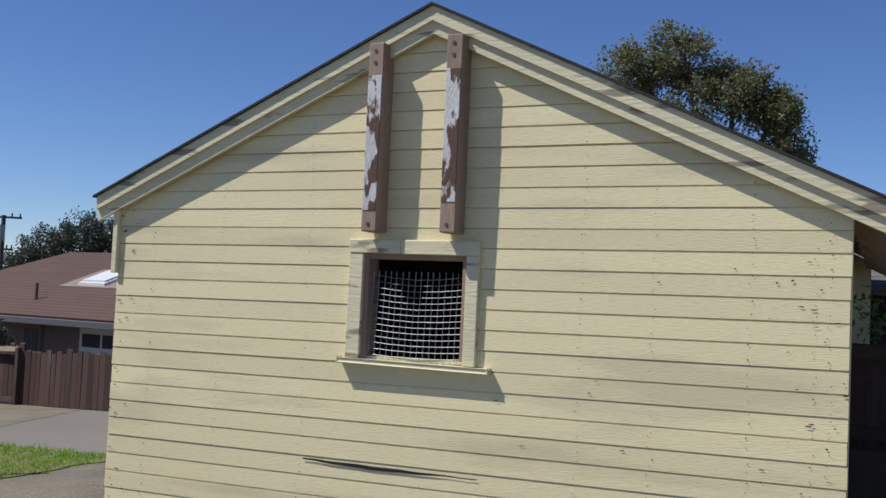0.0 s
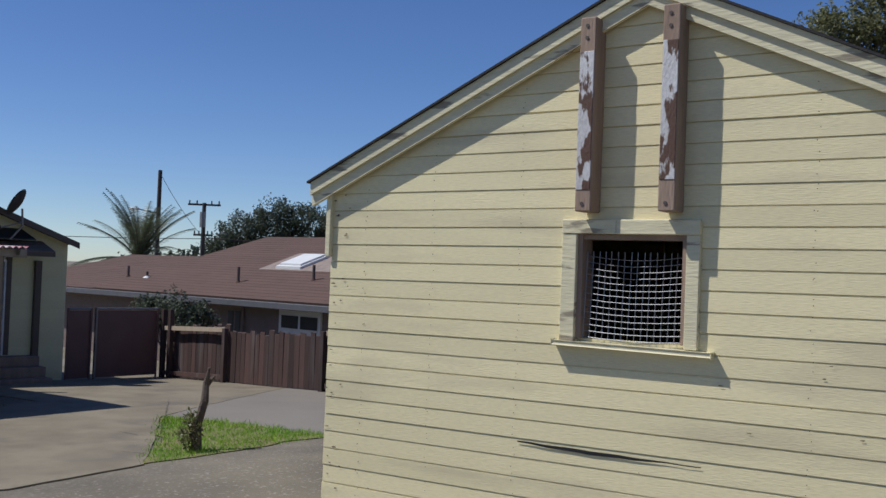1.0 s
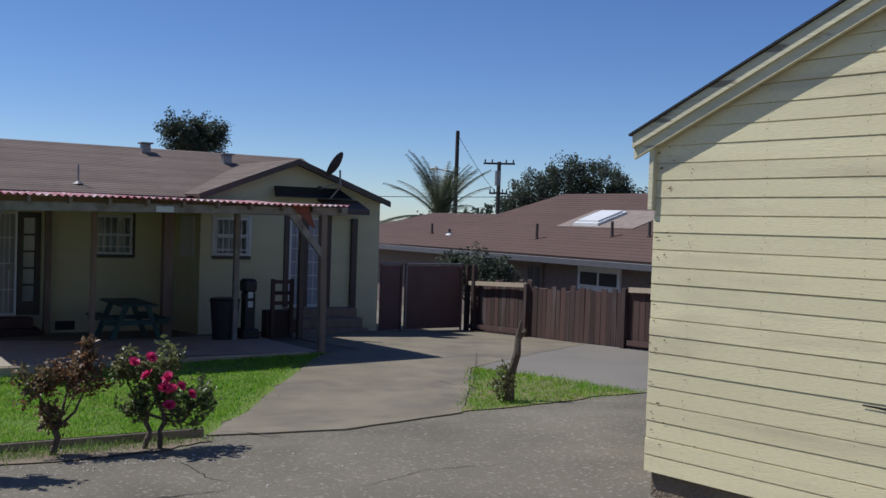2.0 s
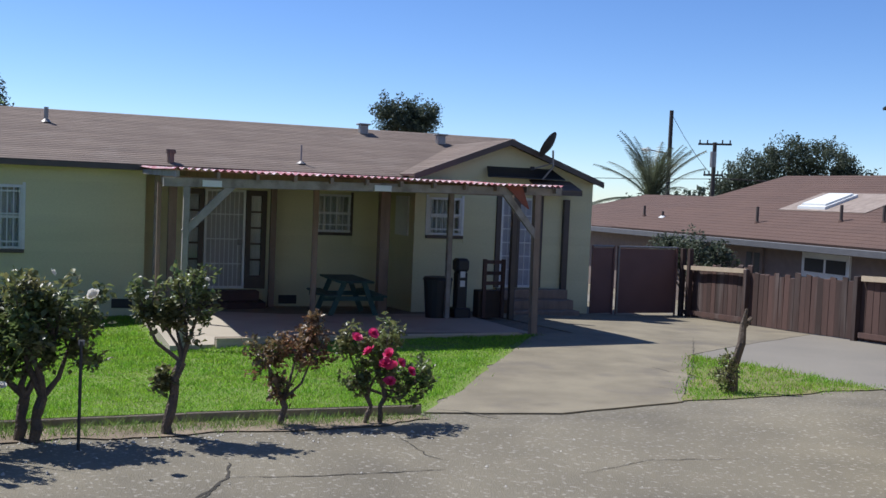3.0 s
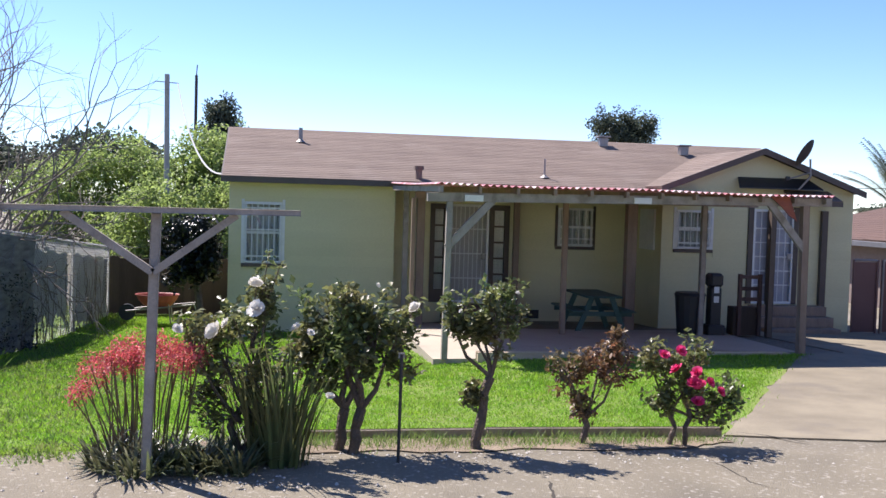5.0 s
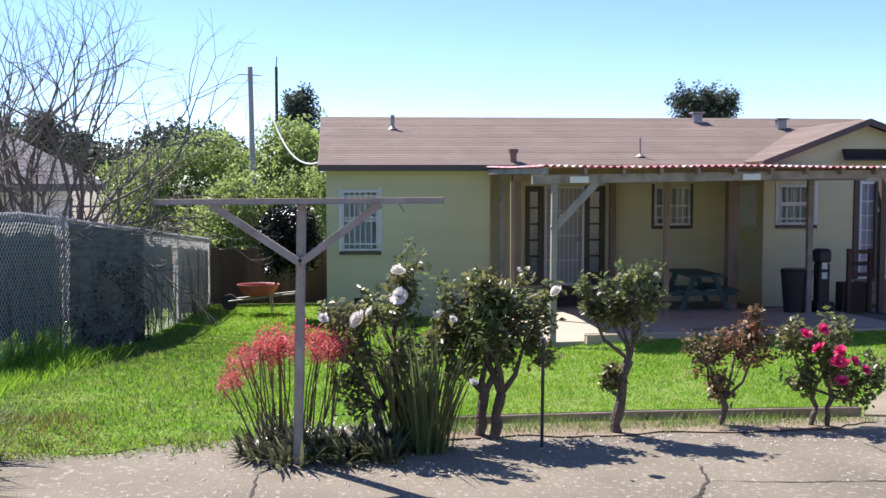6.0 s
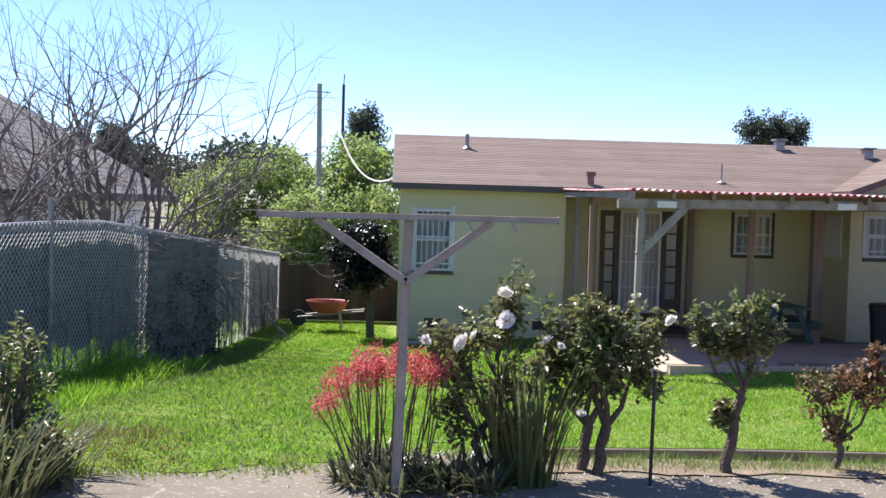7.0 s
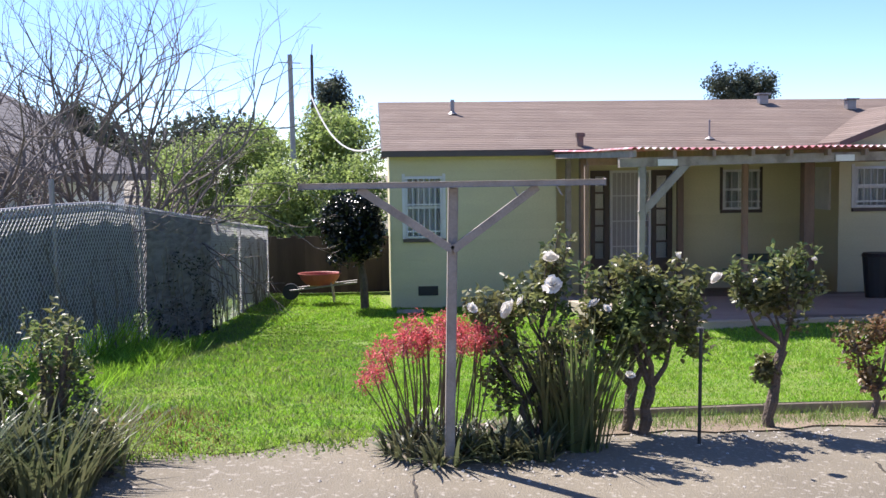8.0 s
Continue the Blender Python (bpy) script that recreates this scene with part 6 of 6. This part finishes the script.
POLEWOOD = mat("dark_pole_wood", (0.06, 0.05, 0.045), 0.9, bump=0.2)
GREYPOLE = mat("grey_steel_pole", (0.30, 0.30, 0.29), 0.7, bump=0.1)
p1 = pole(-41.5, 27.2, 6.25, 0.11, "tall dark utility pole with street lamp")
part("lamp_arm", rod(B(), (-41.5, 27.2, 4.2), (-42.0, 26.4, 4.35), 0.03), METAL, p1)
part("lamp_head", box(B(), -42.3, -41.9, 26.1, 26.45, 4.28, 4.42, 0.04), WHITE, p1, "pale lamp head")
p2 = pole(-44.4, 31.8, 5.1, 0.12, "dark utility pole with cross arm and transformer", ((5.0, 0.85, 0.68, 0.73), (3.4, 0.5, 0.68, 0.73)))
part("transformer", rod(B(), (-44.2, 31.6, 3.8), (-44.2, 31.6, 4.6), 0.16, n=10), METAL, p2)
p3 = thing("utility_pole", (-45.2, -5.7, -1.0), "grey slender service pole behind the yard", "utility pole", "utility poles")
part("shaft", rod(B(), (-45.2, -5.50, -1.1), (-45.2, -5.60, 6.87), 0.13, 0.105, 10), GREYPOLE, p3)
part("arm", beam(B(), (-45.2, -6.1, 6.55), (-45.2, -5.1, 6.5), 0.04, 0.04), GREYPOLE, p3)
p4 = pole(-61.0, -5.7, 8.7, 0.10, "distant thin mast pole")
part("tip", rod(B(), (-61.0, -5.7, 8.7), (-61.0, -5.66, 9.3), 0.03), POLEWOOD, p4)


def cable(a, b, sag, r, label, material=None):
    a, b = Vector(a), Vector(b)
    pts = [a.lerp(b, u / 14) - Vector((0, 0, sag * 4 * (u / 14) * (1 - u / 14))) for u in range(15)]
    V, F = [], []
    tube(V, F, pts, [r] * 15, 4)
    solid("cable", raw("cable", V, F, material or POLEWOOD), POLEWOOD, label, "cable", "overhead cables")


cable((-45.2, -5.15, 6.5), (-26, -1.75, 2.4), 1.35, 0.028, "pale service drop sagging to the house", CABLE)
cable((-45.2, -6.05, 6.55), (-48, -14, 3.8), 0.2, 0.014, "thin dark overhead line")
cable((-44.4, 31.8, 3.2), (-60, 10, 3.4), 0.3, 0.02, "dark sagging overhead line")
cable((-44.4, 31.8, 3.25), (-30, 60, 3.6), 0.3, 0.03, "dark sagging overhead line")
cable((-41.5, 27.2, 6.1), (-44.4, 31.8, 3.3), 0.2, 0.012, "thin dark overhead line")
cable((-61.0, -5.7, 4.6), (-64, -24, 4.6), 0.3, 0.03, "dark sagging overhead line")

# ---- right of the garage ----
sf = thing("side_fence", (1.5, 9.2, 0), "dark red-brown board fence beside the garage", "fence")
rng = random.Random(15)
x = -0.62
while x < 6:
    part("board", box(B(), x, x + 0.145, 9.2 + rng.uniform(-0.004, 0.004), 9.222, 0.0, 1.62), FENCEWOOD, sf)
    x += 0.15
for z in (0.85, 1.5):
    part("rail", box(B(), -0.62, 6, 9.15, 9.197, z, z + 0.1), OLDFENCE, sf)
part("ledge", box(B(), -0.55, 6, 8.95, 9.14, 0.0, 0.78), OLDFENCE, sf)
R = np.random.default_rng(300)
shrub("vine_bush", "twiggy grey-green vine over the side fence", "shrub", 0.2, 10.5, 0, blob_points(R, 0.0, 10.3, 1.85, 1.1, 0.6, 0.3, 60), 0.16, 0.08, 14, WEED, 301)
sh2 = thing("side_shed", (2.5, 13, 0), "dark shingled shed beyond the side fence", "shed")
part("wall", box(B(), -1.2, 6, 12, 15, 0, 2.1), OLDFENCE, sh2)
roof_courses(sh2, SHINGLE_GREY, (-1.4, 11.7, 2.1), (6.3, 11.7, 2.1), (6.3, 13.5, 2.75), (-1.4, 13.5, 2.75), 0.03, 12)

# ---- cracks and litter on the paving ----
yard = bpy.data.objects["ground"]
slab_path = bpy.data.objects["path"]
CRACK = mat("crack_dirt", (0.05, 0.042, 0.032), 0.95, bump=0.3)


def crack(owner, pts, width, lift, seed):
    """A jagged dark crack as a thin ribbon that follows the paving."""
    rng = random.Random(seed)
    line = []
    for (xa, ya), (xb, yb) in zip(pts, pts[1:]):
        n = max(3, int(math.hypot(xb - xa, yb - ya) / 0.05))
        for i in range(n):
            u = i / n
            line.append((xa + (xb - xa) * u + rng.gauss(0, 0.008), ya + (yb - ya) * u + rng.gauss(0, 0.008)))
    line.append(pts[-1])
    verts, faces = [], []
    for i, (x, y) in enumerate(line):
        x2, y2 = line[min(i + 1, len(line) - 1)]
        x1, y1 = line[max(i - 1, 0)]
        d = Vector((x2 - x1, y2 - y1)).normalized()
        w = width * rng.uniform(0.3, 1.0) * min(1, 3 * min(i + 1, len(line) - i) / len(line) + 0.2)
        for s in (-1, 1):
            px, py = x - d.y * w * s / 2, y + d.x * w * s / 2
            verts.append((px, py, ground_z(px, py) + lift))
    for i in range(len(line) - 1):
        faces.append((2 * i, 2 * i + 1, 2 * i + 3, 2 * i + 2))
    part("crack", raw("crack", verts, faces, CRACK), CRACK, owner, "jagged dark crack")


crack(yard, [(-5.32, 0.75), (-5.50, 0.82), (-5.64, 0.92), (-5.90, 1.05), (-6.22, 1.10)], 0.030, 0.004, 0)
crack(yard, [(-5.88, 1.05), (-5.84, 1.44), (-5.85, 1.89), (-5.88, 2.47)], 0.018, 0.004, 1)
crack(yard, [(-5.21, -1.49), (-5.39, -1.45), (-5.62, -1.58), (-5.92, -1.59), (-6.04, -1.58)], 0.020, 0.004, 2)
crack(yard, [(-5.06, 0.38), (-5.19, 0.57), (-5.32, 0.77), (-5.72, 0.97)], 0.030, 0.004, 3)
crack(yard, [(-5.62, 3.33), (-5.85, 4.05), (-5.72, 4.78)], 0.010, 0.004, 4)
crack(yard, [(-6.81, 2.46), (-6.24, 2.47), (-6.08, 2.58)], 0.010, 0.004, 5)
crack(slab_path, [(-8.10, 3.25), (-7.85, 3.42), (-7.48, 3.55)], 0.035, 0.017, 6)
crack(slab_path, [(-10.57, 7.01), (-10.13, 7.00), (-9.98, 7.17)], 0.030, 0.017, 7)
crack(slab_path, [(-9.20, 6.18), (-8.94, 6.22), (-8.65, 6.23)], 0.025, 0.017, 8)
crack(slab_path, [(-13.58, 9.71), (-11.6, 8.35), (-9.97, 7.21)], 0.020, 0.017, 9)

STONE = mat("pale_litter", (0.5, 0.46, 0.40), 0.9, (0.35, 0.32, 0.27), 9, 0.8, 40, 0.2)
V, F = [], []
rng = random.Random(88)
for i in range(330):
    if i >= 150:
        x, y = -6.86 + rng.gauss(0, 0.10), rng.uniform(-1.2, 3.0)
    elif i < 90:
        x, y = -6.05 + rng.gauss(0, 0.16), -1.0 + rng.gauss(0, 0.5)
    else:
        x, y = rng.uniform(-6.8, -3.5), rng.uniform(-3, 4)
    s = rng.uniform(0.005, 0.02)
    g = ground_z(x, y) + 0.002
    k = len(V)
    V += [(x - s, y, g), (x, y - s * 0.8, g), (x + s, y, g), (x, y + s * 0.7, g), (x, y, g + s * 0.6)]
    F += [(k, k + 1, k + 4), (k + 1, k + 2, k + 4), (k + 2, k + 3, k + 4), (k + 3, k, k + 4)]
tagged(new("fallen_petals", raw("fallen_petals", V, F, STONE)), "fallen pale petals and grit on the paving", "litter", kind="stuff")

# ---- grass ----
def inside(poly, x, y):
    hit = np.zeros(len(x), bool)
    n = len(poly)
    for i in range(n):
        (xa, ya), (xb, yb) = poly[i], poly[(i + 1) % n]
        cross = ((ya > y) != (yb > y)) & (x < (xb - xa) * (y - ya) / (yb - ya + 1e-12) + xa)
        hit ^= cross
    return hit


def grass(name, poly, count, height, width, seed, label, material, lift=0.0, bias=1.0):
    R = np.random.default_rng(seed)
    xs, ys = [p[0] for p in poly], [p[1] for p in poly]
    x = max(xs) - (max(xs) - min(xs)) * R.uniform(0, 1, count) ** bias
    y = R.uniform(min(ys), max(ys), count)
    ok = inside(poly, x, y)
    x, y = x[ok], y[ok]
    n = len(x)
    patch = np.sin(x * 1.9 + 0.7) * np.sin(y * 2.3) + np.sin(x * 0.7 - y * 1.1)
    keep = patch > -1.9
    x, y, patch = x[keep], y[keep], patch[keep]
    n = len(x)
    x, y = x + R.normal(0, 0.08, n), y + R.normal(0, 0.08, n)
    z = np.array([ground_z(a, b) for a, b in zip(x, y)]) + lift
    far = np.clip((-x - 6) / 8, 0.3, 1.6)
    clump = np.sin(x * 7.1 + 2 * np.sin(y * 5.3)) * np.sin(y * 6.7 + 2 * np.sin(x * 4.1))
    h = height * R.uniform(0.4, 1.4, n) * (1 + 0.25 * patch) * (1 + 0.55 * clump)
    w = width * (0.6 + far)
    a = R.uniform(0, 2 * np.pi, n)
    lean = R.normal(0, 0.5, (n, 2)) * h[:, None]
    v = np.empty((n, 3, 3))
    v[:, 0] = np.stack([x - np.cos(a) * w / 2, y - np.sin(a) * w / 2, z], 1)
    v[:, 1] = np.stack([x + np.cos(a) * w / 2, y + np.sin(a) * w / 2, z], 1)
    v[:, 2] = np.stack([x + lean[:, 0], y + lean[:, 1], z + h], 1)
    f = np.arange(3 * n).reshape(-1, 3)
    tagged(new(name, quick_mesh(name, v.reshape(-1, 3), f, material)), label, "grass", kind="stuff")


LAWN_AREA = [(-7.5, -0.9), (-6.9, -1.5), (-6.5, -2.5), (-6.3, -3.4), (-6.5, -5.2), (-22.3, -4.2), (-22.3, -1.9), (-19.7, -1.7), (-19.6, 1.3), (-13.6, 1.4), (-14.1, 7.1), (-13.1, 6.3), (-8.4, 3.2), (-7.98, 3.0), (-7.62, 0.7)]
grass("grass", LAWN_AREA, 420000, 0.027, 0.010, 400, "bright sunlit green lawn grass", GRASSBLADE, 0.01, 1.5)
grass("grass_tufts", [(-6.95, -0.9), (-7.42, -0.9), (-7.62, 0.7), (-7.9, 3.0), (-7.6, 2.95), (-7.1, 1.0)], 9000, 0.06, 0.008, 401, "sparse dry grass along the edging", WEED)
grass("rank_grass", [(-6.6, -3.3), (-6.9, -4.9), (-22, -4.0), (-22, -3.6), (-12, -3.9)], 22000, 0.055, 0.012, 404, "taller rank grass beside the fence", WEED)
grass("fence_weeds", [(-6.7, -4.3), (-6.7, -5.4), (-13.8, -4.8), (-13.8, -4.2), (-10, -4.2)], 24000, 0.13, 0.016, 406, "lush tall weeds along the chain-link fence", GRASSBLADE)
grass("patch_grass", [(-8.05, 5.80), (-11.45, 8.2), (-10.2, 8.62), (-8.45, 8.68), (-8.25, 7.45), (-8.18, 6.6)], 12000, 0.04, 0.011, 402, "patchy grass round the stump", GRASSBLADE, 0.012)
grass("tall_weeds", [(-6.9, -5.1), (-6.9, -6.6), (-14.5, -6.0), (-14.5, -4.95)], 26000, 0.30, 0.020, 407, "tall green weeds behind the chain-link fence", GRASSBLADE)
grass("lawn_weeds", [(-6.5, -1.9), (-6.45, -4.3), (-15, -4.4), (-15, -1.6)], 10000, 0.032, 0.026, 408, "broad-leaved weeds scattered through the lawn", WEED, 0.012, 1.3)
grass("dry_tufts", [(-6.45, -2.6), (-6.4, -3.5), (-7.6, -4.0), (-7.9, -3.0)], 2500, 0.05, 0.010, 409, "dry brownish tufts at the worn lawn corner", RUSTLEAF, 0.012)
